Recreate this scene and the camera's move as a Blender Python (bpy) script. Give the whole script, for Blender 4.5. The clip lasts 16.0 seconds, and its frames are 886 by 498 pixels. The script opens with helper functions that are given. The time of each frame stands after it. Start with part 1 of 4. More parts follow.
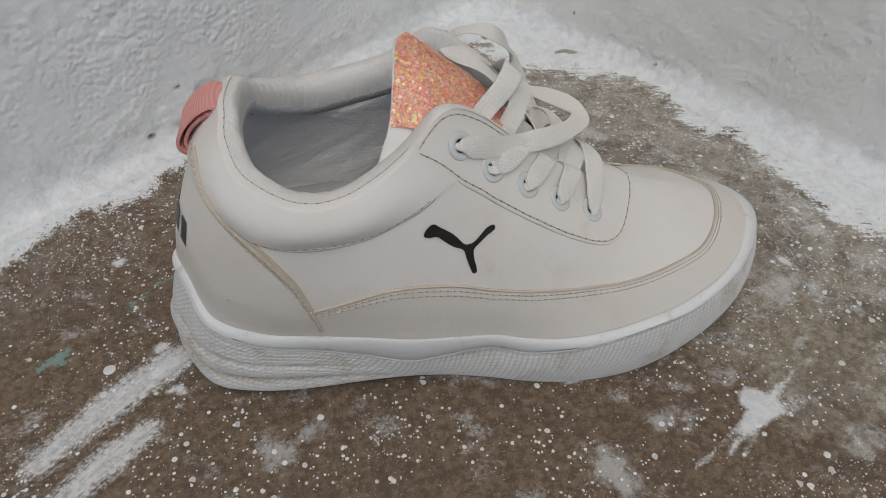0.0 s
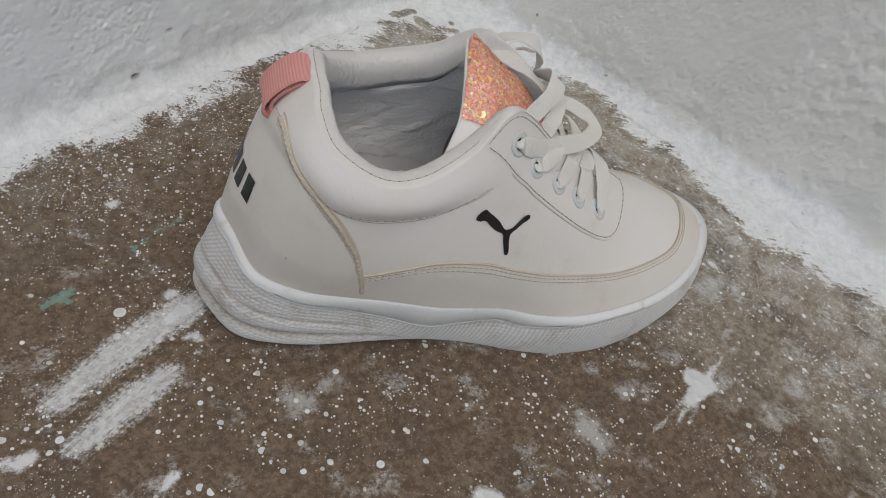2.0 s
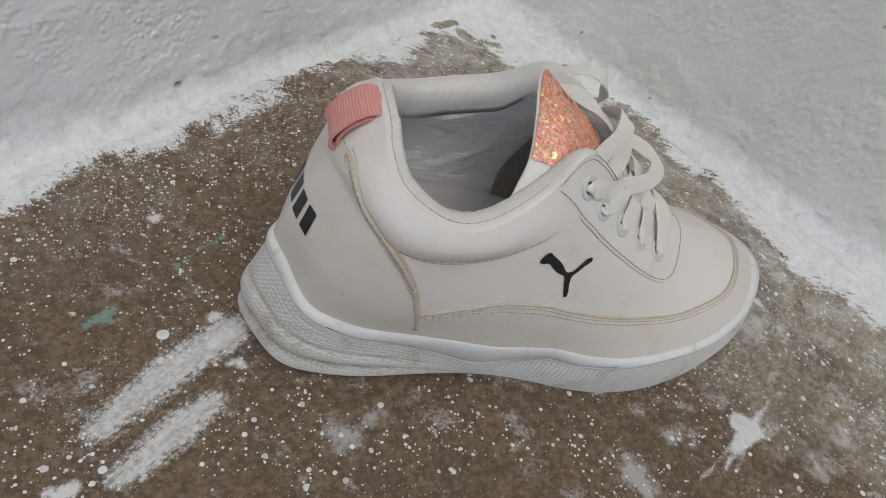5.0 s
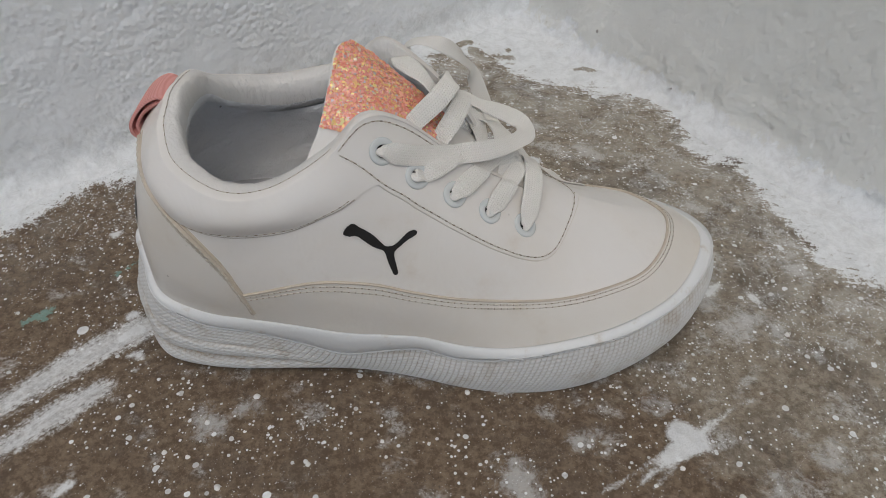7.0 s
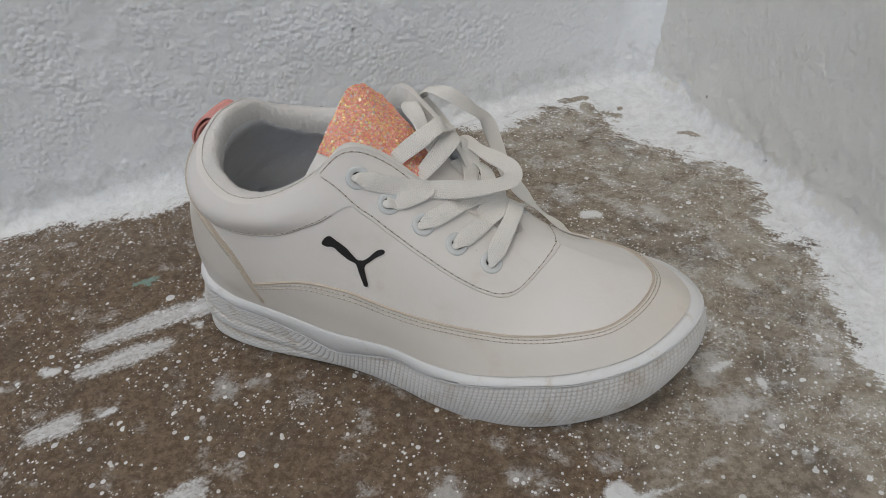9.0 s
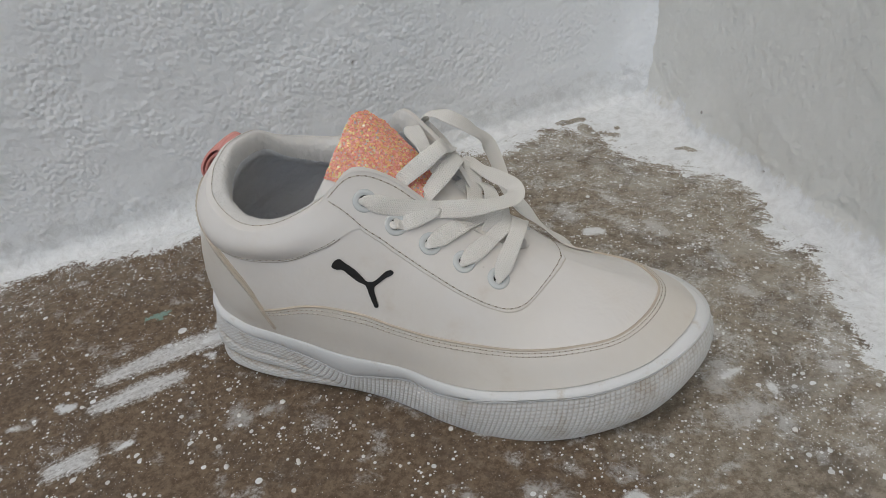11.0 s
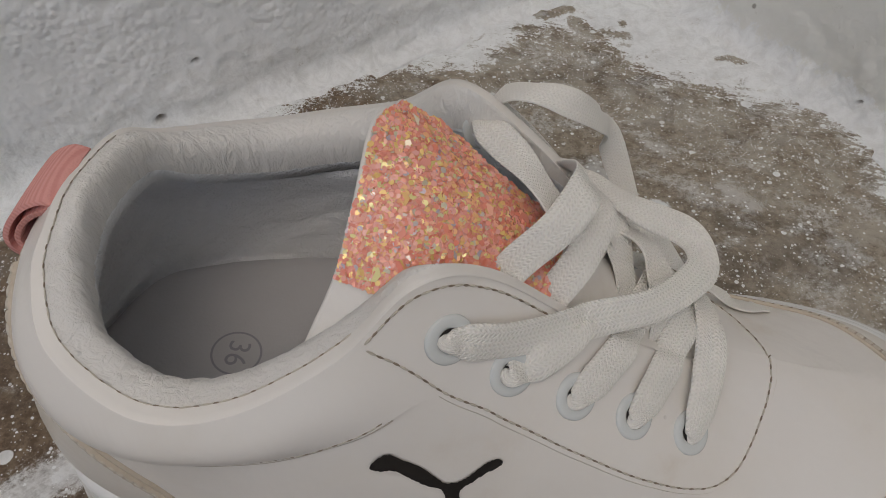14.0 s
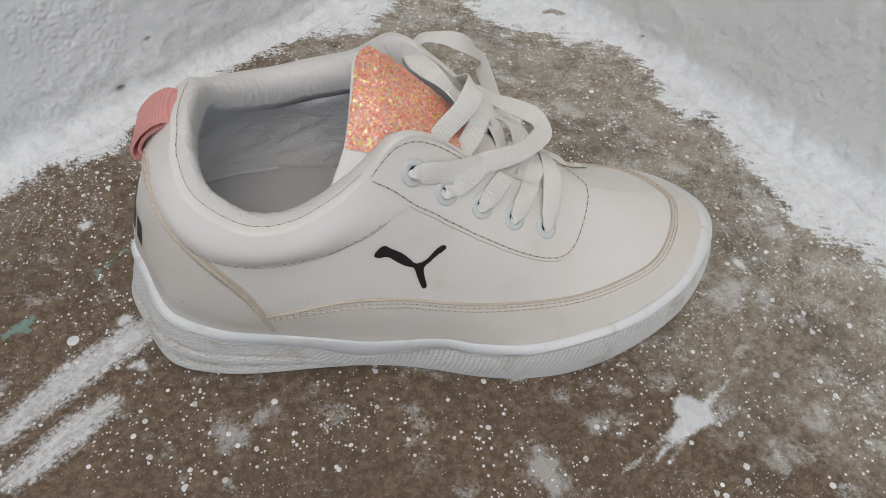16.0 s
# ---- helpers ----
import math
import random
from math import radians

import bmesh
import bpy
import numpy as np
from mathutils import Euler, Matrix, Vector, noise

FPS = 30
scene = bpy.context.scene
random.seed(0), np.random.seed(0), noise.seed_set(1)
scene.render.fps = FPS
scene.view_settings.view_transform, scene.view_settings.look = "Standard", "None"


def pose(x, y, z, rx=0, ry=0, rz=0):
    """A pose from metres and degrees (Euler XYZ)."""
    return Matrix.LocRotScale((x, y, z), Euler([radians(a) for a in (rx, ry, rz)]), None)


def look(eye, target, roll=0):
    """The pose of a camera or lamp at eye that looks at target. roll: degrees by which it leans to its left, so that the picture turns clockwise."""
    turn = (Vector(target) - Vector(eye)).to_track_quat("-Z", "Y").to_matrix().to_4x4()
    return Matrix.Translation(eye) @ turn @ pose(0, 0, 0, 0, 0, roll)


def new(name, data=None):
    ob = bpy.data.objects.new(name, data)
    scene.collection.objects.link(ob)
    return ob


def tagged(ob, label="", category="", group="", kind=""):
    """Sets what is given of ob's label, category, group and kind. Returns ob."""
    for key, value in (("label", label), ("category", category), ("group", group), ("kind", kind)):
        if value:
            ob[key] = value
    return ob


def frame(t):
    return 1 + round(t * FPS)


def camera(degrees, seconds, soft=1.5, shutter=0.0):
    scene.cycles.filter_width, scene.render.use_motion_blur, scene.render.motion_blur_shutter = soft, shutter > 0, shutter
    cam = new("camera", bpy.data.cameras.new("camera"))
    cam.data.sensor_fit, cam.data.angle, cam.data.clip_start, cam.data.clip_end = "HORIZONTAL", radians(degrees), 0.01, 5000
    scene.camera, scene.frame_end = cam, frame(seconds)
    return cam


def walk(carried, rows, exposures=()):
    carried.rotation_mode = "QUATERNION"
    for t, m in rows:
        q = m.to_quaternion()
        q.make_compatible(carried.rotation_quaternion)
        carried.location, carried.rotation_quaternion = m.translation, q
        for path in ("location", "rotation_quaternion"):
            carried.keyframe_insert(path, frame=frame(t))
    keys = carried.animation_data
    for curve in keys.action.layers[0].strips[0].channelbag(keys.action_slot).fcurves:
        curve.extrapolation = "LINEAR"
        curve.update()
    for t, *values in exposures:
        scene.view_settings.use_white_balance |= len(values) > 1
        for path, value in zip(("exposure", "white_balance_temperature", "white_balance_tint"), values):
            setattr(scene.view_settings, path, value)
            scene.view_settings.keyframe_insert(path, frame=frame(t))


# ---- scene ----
cam = camera(64.0, 16.0, 0.9)
PATH = [
    (0, (0.08757, -0.22199, 0.24934), (0.12786, 0.063, -0.02843), -0.35),
    (0.5, (0.0743, -0.22304, 0.25199), (0.12484, 0.05926, -0.02685), 1.29),
    (1, (0.05612, -0.22798, 0.26206), (0.13853, 0.04525, -0.01822), 7.39),
    (1.5, (0.02959, -0.2275, 0.26722), (0.13011, 0.03722, -0.0153), 11.63),
    (2, (0.00978, -0.22597, 0.26685), (0.13275, 0.02943, -0.01537), 18),
    (2.5, (0.00174, -0.22058, 0.26285), (0.13521, 0.03048, -0.01848), 21.71),
    (3, (-0.00994, -0.21171, 0.26271), (0.13036, 0.03747, -0.01699), 24.42),
    (3.5, (-0.01821, -0.20572, 0.26123), (0.12127, 0.04417, -0.01823), 24.48),
    (3.7, (-0.02107, -0.20283, 0.26268), (0.11661, 0.04724, -0.01752), 24.24),
    (5.8, (0.02907, -0.20281, 0.27415), (0.11342, 0.05397, -0.02072), 12.94),
    (6, (0.04525, -0.20824, 0.27644), (0.11328, 0.05053, -0.0209), 10.02),
    (6.5, (0.09363, -0.21877, 0.27441), (0.12568, 0.06218, -0.0085), 4.23),
    (7, (0.1456, -0.23368, 0.25489), (0.13926, 0.05682, -0.02), -1.07),
    (7.5, (0.19069, -0.23337, 0.26462), (0.13206, 0.05356, -0.00783), -1.68),
    (8, (0.23294, -0.23955, 0.26756), (0.13298, 0.02907, -0.01145), -4.4),
    (8.5, (0.2504, -0.24172, 0.26408), (0.12987, 0.03675, 0.00345), -6.29),
    (11, (0.25284, -0.25137, 0.26229), (0.11797, 0.04418, 0.02892), -9.78),
    (11.5, (0.21657, -0.22279, 0.26712), (0.09195, 0.07064, 0.02551), -9.45),
    (12, (0.15491, -0.15401, 0.26003), (0.04378, 0.1167, -0.01266), -7.89),
    (12.5, (0.14499, -0.12302, 0.24428), (0.06128, 0.13173, -0.05253), -7.57),
    (13, (0.14063, -0.11061, 0.22879), (0.08506, 0.14241, -0.07599), -5.16),
    (13.5, (0.13167, -0.10248, 0.21796), (0.09531, 0.1496, -0.09048), -1.51),
    (14, (0.12931, -0.10079, 0.21901), (0.09542, 0.15464, -0.08694), -2.13),
    (14.5, (0.13054, -0.10323, 0.21964), (0.09554, 0.15181, -0.08652), -2.52),
    (15, (0.13608, -0.11306, 0.22492), (0.09955, 0.14047, -0.0823), -3.67),
    (15.5, (0.132, -0.155, 0.259), (0.023, 1.110, -1.287), -5.5),
    (16, (0.105, -0.196, 0.282), (0.306, 1.016, -1.296), 4.2),
]
EXPOSURE = [(0, -0.1, 6480, 5), (3.5, -0.03, 6480, 5), (7, -0.1, 6480, 5), (8, -0.16, 6480, 5), (11, -0.12, 6480, 4), (12, -0.3, 6580, 5), (13, -0.5, 6760, 7), (14, -0.37, 6740, 7), (14.5, -0.3, 6720, 6), (15.5, -0.07, 6460, 4), (16, 0.09, 6430, 5)]
walk(cam, [(t, look(eye, target, roll)) for t, eye, target, roll in PATH], EXPOSURE)

# ---- light ----
world = bpy.data.worlds.new("open_sky")
scene.world = world
world.use_nodes = True
wn = world.node_tree
sky = wn.nodes.new("ShaderNodeTexSky")
sky.sky_type, sky.sun_disc, sky.sun_elevation, sky.sun_rotation = "NISHITA", False, radians(66), radians(180)
sky.air_density, sky.dust_density, sky.ozone_density = 1.0, 3.2, 1.1
wn.links.new(sky.outputs[0], wn.nodes["Background"].inputs[0])
wn.nodes["Background"].inputs[1].default_value = 0.132
sun = new("sun", bpy.data.lights.new("sun", "SUN"))
sun.data.energy, sun.data.angle, sun.data.color = 0.7, radians(90), (1.0, 0.97, 0.925)
sun.matrix_world = look((0.05, -0.42, 1.9), (0.12, 0, 0))


# ---- materials ----
def material(name, colour, rough=0.5, metal=0.0, spec=0.5):
    m = bpy.data.materials.new(name)
    m.use_nodes = True
    b = m.node_tree.nodes["Principled BSDF"]
    b.inputs["Base Color"].default_value = (*colour, 1)
    b.inputs["Roughness"].default_value = rough
    b.inputs["Metallic"].default_value = metal
    b.inputs["Specular IOR Level"].default_value = spec
    return m


class Nodes:
    """Short hands for one material's node tree."""

    def __init__(self, m):
        self.t = m.node_tree
        self.b = self.t.nodes["Principled BSDF"]
        self.geo = self.add("ShaderNodeNewGeometry")
        self.obj = self.add("ShaderNodeTexCoord")

    def add(self, kind, **sets):
        n = self.t.nodes.new(kind)
        for k, v in sets.items():
            setattr(n, k, v)
        return n

    def put(self, socket, value):
        if isinstance(value, (int, float, tuple)):
            socket.default_value = value
        else:
            self.t.links.new(value, socket)

    def math(self, op, a, b=0.0, c=0.0, clamp=False):
        n = self.add("ShaderNodeMath", operation=op, use_clamp=clamp)
        for i, x in enumerate((a, b, c)):
            self.put(n.inputs[i], x)
        return n.outputs[0]

    def noise(self, scale, detail=4.0, rough=0.55, where=None, distort=0.0):
        n = self.add("ShaderNodeTexNoise")
        n.inputs["Scale"].default_value, n.inputs["Detail"].default_value = scale, detail
        n.inputs["Roughness"].default_value, n.inputs["Distortion"].default_value = rough, distort
        self.put(n.inputs["Vector"], where if where is not None else self.geo.outputs["Position"])
        return n.outputs["Fac"]

    def cells(self, scale, feature="F1", where=None, out="Distance", chance=1.0):
        n = self.add("ShaderNodeTexVoronoi", feature=feature)
        n.inputs["Scale"].default_value, n.inputs["Randomness"].default_value = scale, chance
        self.put(n.inputs["Vector"], where if where is not None else self.geo.outputs["Position"])
        return n.outputs[out]

    def ramp(self, fac, stops):
        n = self.add("ShaderNodeValToRGB")
        e = n.color_ramp.elements
        while len(e) < len(stops):
            e.new(0.5)
        for k, (p, c) in zip(e, stops):
            k.position, k.color = p, (*c, 1) if isinstance(c, tuple) else (c, c, c, 1)
        self.put(n.inputs[0], fac)
        return n.outputs[0]

    def mix(self, fac, a, b):
        n = self.add("ShaderNodeMix", data_type="RGBA")
        self.put(n.inputs[0], fac)
        for i, x in ((6, a), (7, b)):
            self.put(n.inputs[i], (*x, 1) if isinstance(x, tuple) and len(x) == 3 else x)
        return n.outputs[2]

    def step(self, x, lo, hi):
        n = self.add("ShaderNodeMapRange", interpolation_type="SMOOTHSTEP")
        for i, k in enumerate((x, lo, hi)):
            self.put(n.inputs[i], k)
        return n.outputs[0]

    def attribute(self, name):
        return self.add("ShaderNodeAttribute", attribute_name=name).outputs["Fac"]

    def scaled(self, vec, by):
        n = self.add("ShaderNodeVectorMath", operation="MULTIPLY")
        self.put(n.inputs[0], vec)
        n.inputs[1].default_value = by
        return n.outputs[0]

    def bump(self, height, dist, strength=1.0):
        n = self.add("ShaderNodeBump")
        n.inputs["Distance"].default_value, n.inputs["Strength"].default_value = dist, strength
        self.put(n.inputs["Height"], height)
        self.t.links.new(n.outputs[0], self.b.inputs["Normal"])

    def colour(self, c):
        self.put(self.b.inputs["Base Color"], c)

    def rough(self, r):
        self.put(self.b.inputs["Roughness"], r)


def leather(name, base, worn, rough=0.42):
    m = material(name, base, rough, spec=0.5)
    n = Nodes(m)
    blotch = n.noise(26, 5, 0.6)
    grime = n.math("MULTIPLY", n.step(n.noise(75, 6, 0.65), 0.5, 0.72), n.step(blotch, 0.42, 0.7))
    clean = n.mix(n.math("MULTIPLY", grime, 0.36), n.mix(n.step(blotch, 0.3, 0.75), base, tuple(c * w for c, w in zip(base, (0.97, 0.955, 0.925)))), worn)
    spots = n.math("MULTIPLY", n.step(n.cells(75, "F1"), 0.05, 0.03), n.step(n.noise(41, 2), 0.56, 0.62))
    n.colour(n.mix(n.math("MULTIPLY", spots, 0.8), clean, (0.12, 0.09, 0.06)))
    grain = n.math("ADD", n.math("MULTIPLY", n.cells(1500, "DISTANCE_TO_EDGE"), 0.3), n.noise(260, 3))
    n.bump(n.math("ADD", n.math("MULTIPLY", grain, 0.10), n.math("MULTIPLY", n.noise(32, 4, 0.6, distort=0.6), 2.2)), 0.0007, 0.55)
    n.rough(n.math("ADD", n.math("MULTIPLY", n.noise(90, 4), 0.1), rough - 0.1))
    return m


LEATHER = leather("white_leather", (0.725, 0.694, 0.66), (0.54, 0.45, 0.35))
# Lower panels: a little darker and warmer than the rest of the leather.
LEATHER_PANEL = leather("warm_leather_panel", (0.688, 0.65, 0.598), (0.55, 0.46, 0.36), 0.38)
SOFT_LEATHER = leather("creased_soft_leather", (0.71, 0.69, 0.665), (0.54, 0.46, 0.37), 0.5)
k = Nodes(SOFT_LEATHER)
pleat = k.noise(1.0, 4, 0.6, k.scaled(k.geo.outputs["Position"], (430, 430, 170)), 0.5)
k.bump(k.math("ADD", pleat, k.math("MULTIPLY", k.noise(900, 3), 0.15)), 0.0018, 0.6)
LINING = leather("grey_lining", (0.83, 0.838, 0.855), (0.62, 0.62, 0.62), 0.5)
k = Nodes(LINING)
pleat = k.noise(1.0, 6, 0.68, k.scaled(k.geo.outputs["Position"], (75, 75, 150)), 0.8)
k.bump(k.math("ADD", pleat, k.math("MULTIPLY", k.cells(900, "DISTANCE_TO_EDGE"), 0.15)), 0.004, 0.7)
INSOLE = material("grey_insole", (0.5, 0.49, 0.52), 0.75)
k = Nodes(INSOLE)
k.colour(k.mix(k.noise(60, 5), (0.45, 0.44, 0.45), (0.52, 0.51, 0.52)))
k.bump(k.noise(900, 3), 0.0003, 0.5)

CANVAS = material("woven_lining", (0.3, 0.27, 0.24), 0.9)
k = Nodes(CANVAS)
k.colour(k.mix(k.cells(900, "F1"), (0.36, 0.33, 0.3), (0.22, 0.2, 0.18)))
k.bump(k.cells(900, "F1"), 0.0005, 0.6)

SEAM = material("dirty_seam", (0.5, 0.44, 0.36), 0.7)
k = Nodes(SEAM)
k.colour(k.mix(k.noise(160, 5, 0.7), (0.62, 0.55, 0.46), (0.47, 0.39, 0.3)))
k.bump(k.noise(900, 4), 0.0005, 0.7)

# Seam grime plus the shadow line under the collar, both put in this colour.
CREASE = material("grubby_shaded_crease", (0.36, 0.3, 0.24), 0.8)
k = Nodes(CREASE)
k.colour(k.mix(k.noise(120, 5, 0.7), (0.56, 0.51, 0.45), (0.38, 0.33, 0.27)))

CREAM = material("cream_thread", (0.6, 0.54, 0.45), 0.8)
k = Nodes(CREAM)
k.colour(k.mix(k.noise(300, 3), (0.64, 0.6, 0.53), (0.47, 0.41, 0.33)))
PUNCH = material("needle_hole", (0.25, 0.2, 0.15), 0.9)

RUBBER = material("white_rubber", (0.8, 0.8, 0.8), 0.62, spec=0.3)
k = Nodes(RUBBER)
k.colour(k.mix(k.math("MULTIPLY", k.step(k.noise(90, 6, 0.7), 0.55, 0.72), 0.5), k.mix(k.noise(20), (0.72, 0.722, 0.72), (0.67, 0.668, 0.655)), (0.46, 0.38, 0.28)))
k.bump(k.noise(500, 4), 0.0003, 0.4)

TREAD = material("textured_rubber", (0.72, 0.71, 0.68), 0.65, spec=0.3)
k = Nodes(TREAD)
# Dirt in the heel folds, and painted shade along the grid's grooves.
dirt_and_shade = k.math("ADD", k.math("MULTIPLY", k.attribute("groove"), k.math("ADD", 0.5, k.noise(60, 5, 0.7))), k.math("MULTIPLY", k.step(k.noise(40, 6, 0.7), 0.5, 0.72), 0.7))
k.colour(k.mix(k.math("MULTIPLY", dirt_and_shade, 0.85, clamp=True), (0.67, 0.665, 0.65), (0.36, 0.29, 0.21)))
k.bump(k.noise(700, 4), 0.0004, 0.5)

RAW = material("cut_leather_edge", (0.66, 0.61, 0.54), 0.8)
PRINT = material("black_print", (0.012, 0.011, 0.011), 0.42)
INK = material("faded_ink", (0.3, 0.29, 0.32), 0.8)
EYELET = material("white_enamel", (0.6, 0.615, 0.605), 0.25)
DARK = material("hole_shade", (0.02, 0.018, 0.016), 0.9)

PINK = material("pink_ribbon", (0.72, 0.31, 0.28), 0.7)
k = Nodes(PINK)
at = k.add("ShaderNodeSeparateXYZ")
k.t.links.new(k.obj.outputs["Object"], at.inputs[0])
rib = k.math("SINE", k.math("MULTIPLY", k.math("ADD", k.math("MULTIPLY", at.outputs[0], 0.75), k.math("MULTIPLY", at.outputs[2], 0.66)), 2 * math.pi / 0.0012))
# Darker stripes put the shade between the ribs into the colour.
k.colour(k.mix(k.step(rib, -1.0, 0.5), (0.64, 0.27, 0.24), k.mix(k.noise(200, 4), (0.76, 0.37, 0.33), (0.66, 0.3, 0.27))))
k.bump(k.math("ADD", k.math("MULTIPLY", rib, 0.4), k.noise(1500, 2)), 0.0004, 0.5)

LACE = material("white_cotton", (0.78, 0.755, 0.7), 0.85, spec=0.2)
k = Nodes(LACE)
uv = k.add("ShaderNodeSeparateXYZ")
k.t.links.new(k.obj.outputs["UV"], uv.inputs[0])
along, across = uv.outputs[0], uv.outputs[1]
half = k.math("ABSOLUTE", k.math("SUBTRACT", k.math("FRACT", k.math("MULTIPLY", across, 2.0)), 0.5))
vee = k.math("SINE", k.math("MULTIPLY", k.math("ADD", along, k.math("MULTIPLY", half, 2.2)), 6.2))
lane = k.math("SINE", k.math("MULTIPLY", across, 50.0))
weave = k.math("ADD", k.math("MULTIPLY", vee, 0.4), k.math("MULTIPLY", k.math("MULTIPLY", vee, lane), 0.65))
k.colour(k.mix(k.step(weave, -1.0, 0.3), k.mix(k.noise(30), (0.74, 0.71, 0.66), (0.7, 0.67, 0.615)), k.mix(k.noise(45), (0.8, 0.775, 0.73), (0.76, 0.73, 0.68))))
k.bump(k.math("ADD", weave, k.math("MULTIPLY", k.noise(2500, 3), 1.1)), 0.0006, 0.42)

GLITTER_BASE = material("coral_glitter_cloth", (0.75, 0.27, 0.17), 0.6)
k = Nodes(GLITTER_BASE)
k.colour(k.mix(k.noise(400, 4), (0.62, 0.2, 0.13), (0.82, 0.36, 0.22)))
FLAKE = material("glitter_flake", (0.85, 0.4, 0.25), 0.3)
k = Nodes(FLAKE)
chance = k.geo.outputs["Random Per Island"]
k.colour(k.ramp(chance, [(0.0, (0.83, 0.25, 0.16)), (0.3, (0.86, 0.33, 0.25)), (0.52, (0.88, 0.43, 0.37)), (0.7, (0.91, 0.44, 0.24)), (0.82, (0.9, 0.62, 0.2)), (0.92, (0.88, 0.78, 0.36)), (0.985, (0.62, 0.52, 0.6))]))
k.put(k.b.inputs["Metallic"], k.math("MULTIPLY", k.step(chance, 0.6, 0.95), 0.35))
k.b.inputs["Coat Weight"].default_value, k.b.inputs["Coat Roughness"].default_value = 0.8, 0.08

# the concrete, with the white paint that was let fall on it
FLOOR = material("spattered_concrete", (0.2, 0.17, 0.14), 0.8, spec=0.3)
k = Nodes(FLOOR)
pos = k.scaled(k.geo.outputs["Position"], (1, 1, 0))
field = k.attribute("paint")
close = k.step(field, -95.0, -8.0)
coarse, fine = k.noise(22, 9, 0.78, pos, 0.3), k.noise(210, 9, 0.8, pos)
grit, sand = k.noise(1050, 5, 0.8, pos), k.noise(420, 7, 0.85, pos)
brown = k.mix(k.step(fine, 0.4, 0.6), (0.115, 0.08, 0.052), (0.215, 0.158, 0.108))
grey = k.mix(k.step(fine, 0.4, 0.6), (0.205, 0.168, 0.126), (0.36, 0.31, 0.245))
# Concrete turns paler and greyer towards the right wall.
near_right = k.step(k.attribute("toward_right"), -200.0, -50.0)
stone = k.mix(k.step(k.math("ADD", coarse, k.math("MULTIPLY", k.math("SUBTRACT", near_right, 0.4), 0.34)), 0.43, 0.58), brown, grey)
stone = k.mix(k.math("MULTIPLY", k.step(k.noise(28, 9, 0.72, pos, 0.5), 0.5, 0.6), k.math("ADD", 0.36, k.math("MULTIPLY", near_right, 0.22))), stone, (0.095, 0.074, 0.058))
# Paler patches near the painted band, most of them on the right.
stone = k.mix(k.math("MULTIPLY", k.math("MULTIPLY", close, k.math("ADD", 0.3, k.math("MULTIPLY", near_right, 0.7))), k.math("MULTIPLY", k.step(k.noise(60, 6, 0.65, pos, 0.4), 0.38, 0.62), 0.55)), stone, (0.5, 0.47, 0.41))
stone = k.mix(k.math("MULTIPLY", k.step(k.noise(700, 4, 0.7, pos), 0.6, 0.66), 0.6), stone, (0.06, 0.046, 0.035))
stone = k.mix(k.math("MULTIPLY", k.step(sand, 0.55, 0.63), 0.3), stone, (0.32, 0.26, 0.2))
# thin wiped paint, in long patches
drawn = k.noise(1.0, 4, 0.6, k.scaled(pos, (46, 58, 1)), 0.3)
wipe = k.step(k.math("ADD", drawn, k.math("MULTIPLY", near_right, 0.07)), 0.56, 0.68)
wipe = k.math("MULTIPLY", wipe, k.step(k.math("ADD", k.math("MULTIPLY", sand, 0.6), k.math("MULTIPLY", k.noise(95, 7, 0.8, pos), 0.4)), 0.44, 0.58))
stone = k.mix(k.math("MULTIPLY", wipe, 0.62), stone, (0.66, 0.66, 0.65))


# soft pale patches where paint was rubbed thin
rubbed = k.step(k.math("ADD", k.attribute("haze"), k.math("MULTIPLY", k.math("SUBTRACT", k.noise(150, 9, 0.85, pos, 0.3), 0.5), 60.0)), -4.0, 9.0)
stone = k.mix(k.math("MULTIPLY", rubbed, 0.58), stone, (0.66, 0.66, 0.65))


def dots(scale, size, thin, seed, power=5.0, near=0.06):
    """Paint specks of many sizes, thicker in some places than in others."""
    where = k.add("ShaderNodeVectorMath", operation="ADD")
    k.t.links.new(pos, where.inputs[0])
    where.inputs[1].default_value = (seed, seed * 0.7, 0)
    flat = where.outputs[0]
    d = k.math("ADD", k.cells(scale, "F1", flat), k.math("MULTIPLY", k.math("SUBTRACT", k.noise(scale * 3, 3, 0.6, flat), 0.5), 0.08))
    each = k.add("ShaderNodeSeparateColor")
    k.t.links.new(k.cells(scale, "F1", flat, "Color"), each.inputs[0])
    here = k.math("MULTIPLY", k.math("POWER", each.outputs[0], power), size)
    some = k.step(k.math("ADD", k.noise(23, 4, 0.6, flat), k.math("MULTIPLY", close, near)), thin, thin + 0.16)
    edge_of = k.math("SUBTRACT", k.math("MULTIPLY", here, k.math("ADD", 0.35, k.math("MULTIPLY", some, 0.65))), d)
    return k.math("MULTIPLY", k.step(edge_of, 0.0, 0.035), k.math("ADD", 0.6, k.math("MULTIPLY", each.outputs[1], 0.4)))


speck = k.math("MAXIMUM", k.math("MAXIMUM", dots(260, 0.47, 0.4, 3.1, 6.2), dots(85, 0.26, 0.42, 7.7, 7.5)), k.math("MAXIMUM", dots(700, 0.62, 0.4, 1.3, 5.5), dots(1500, 0.62, 0.5, 5.9, 6.0, 0.14)))
rag = k.math("ADD", k.math("MULTIPLY", k.math("SUBTRACT", k.noise(60, 9, 0.78, pos, 0.4), 0.5), 62.0), k.math("MULTIPLY", k.math("SUBTRACT", k.noise(520, 6, 0.82, pos), 0.5), 46.0))
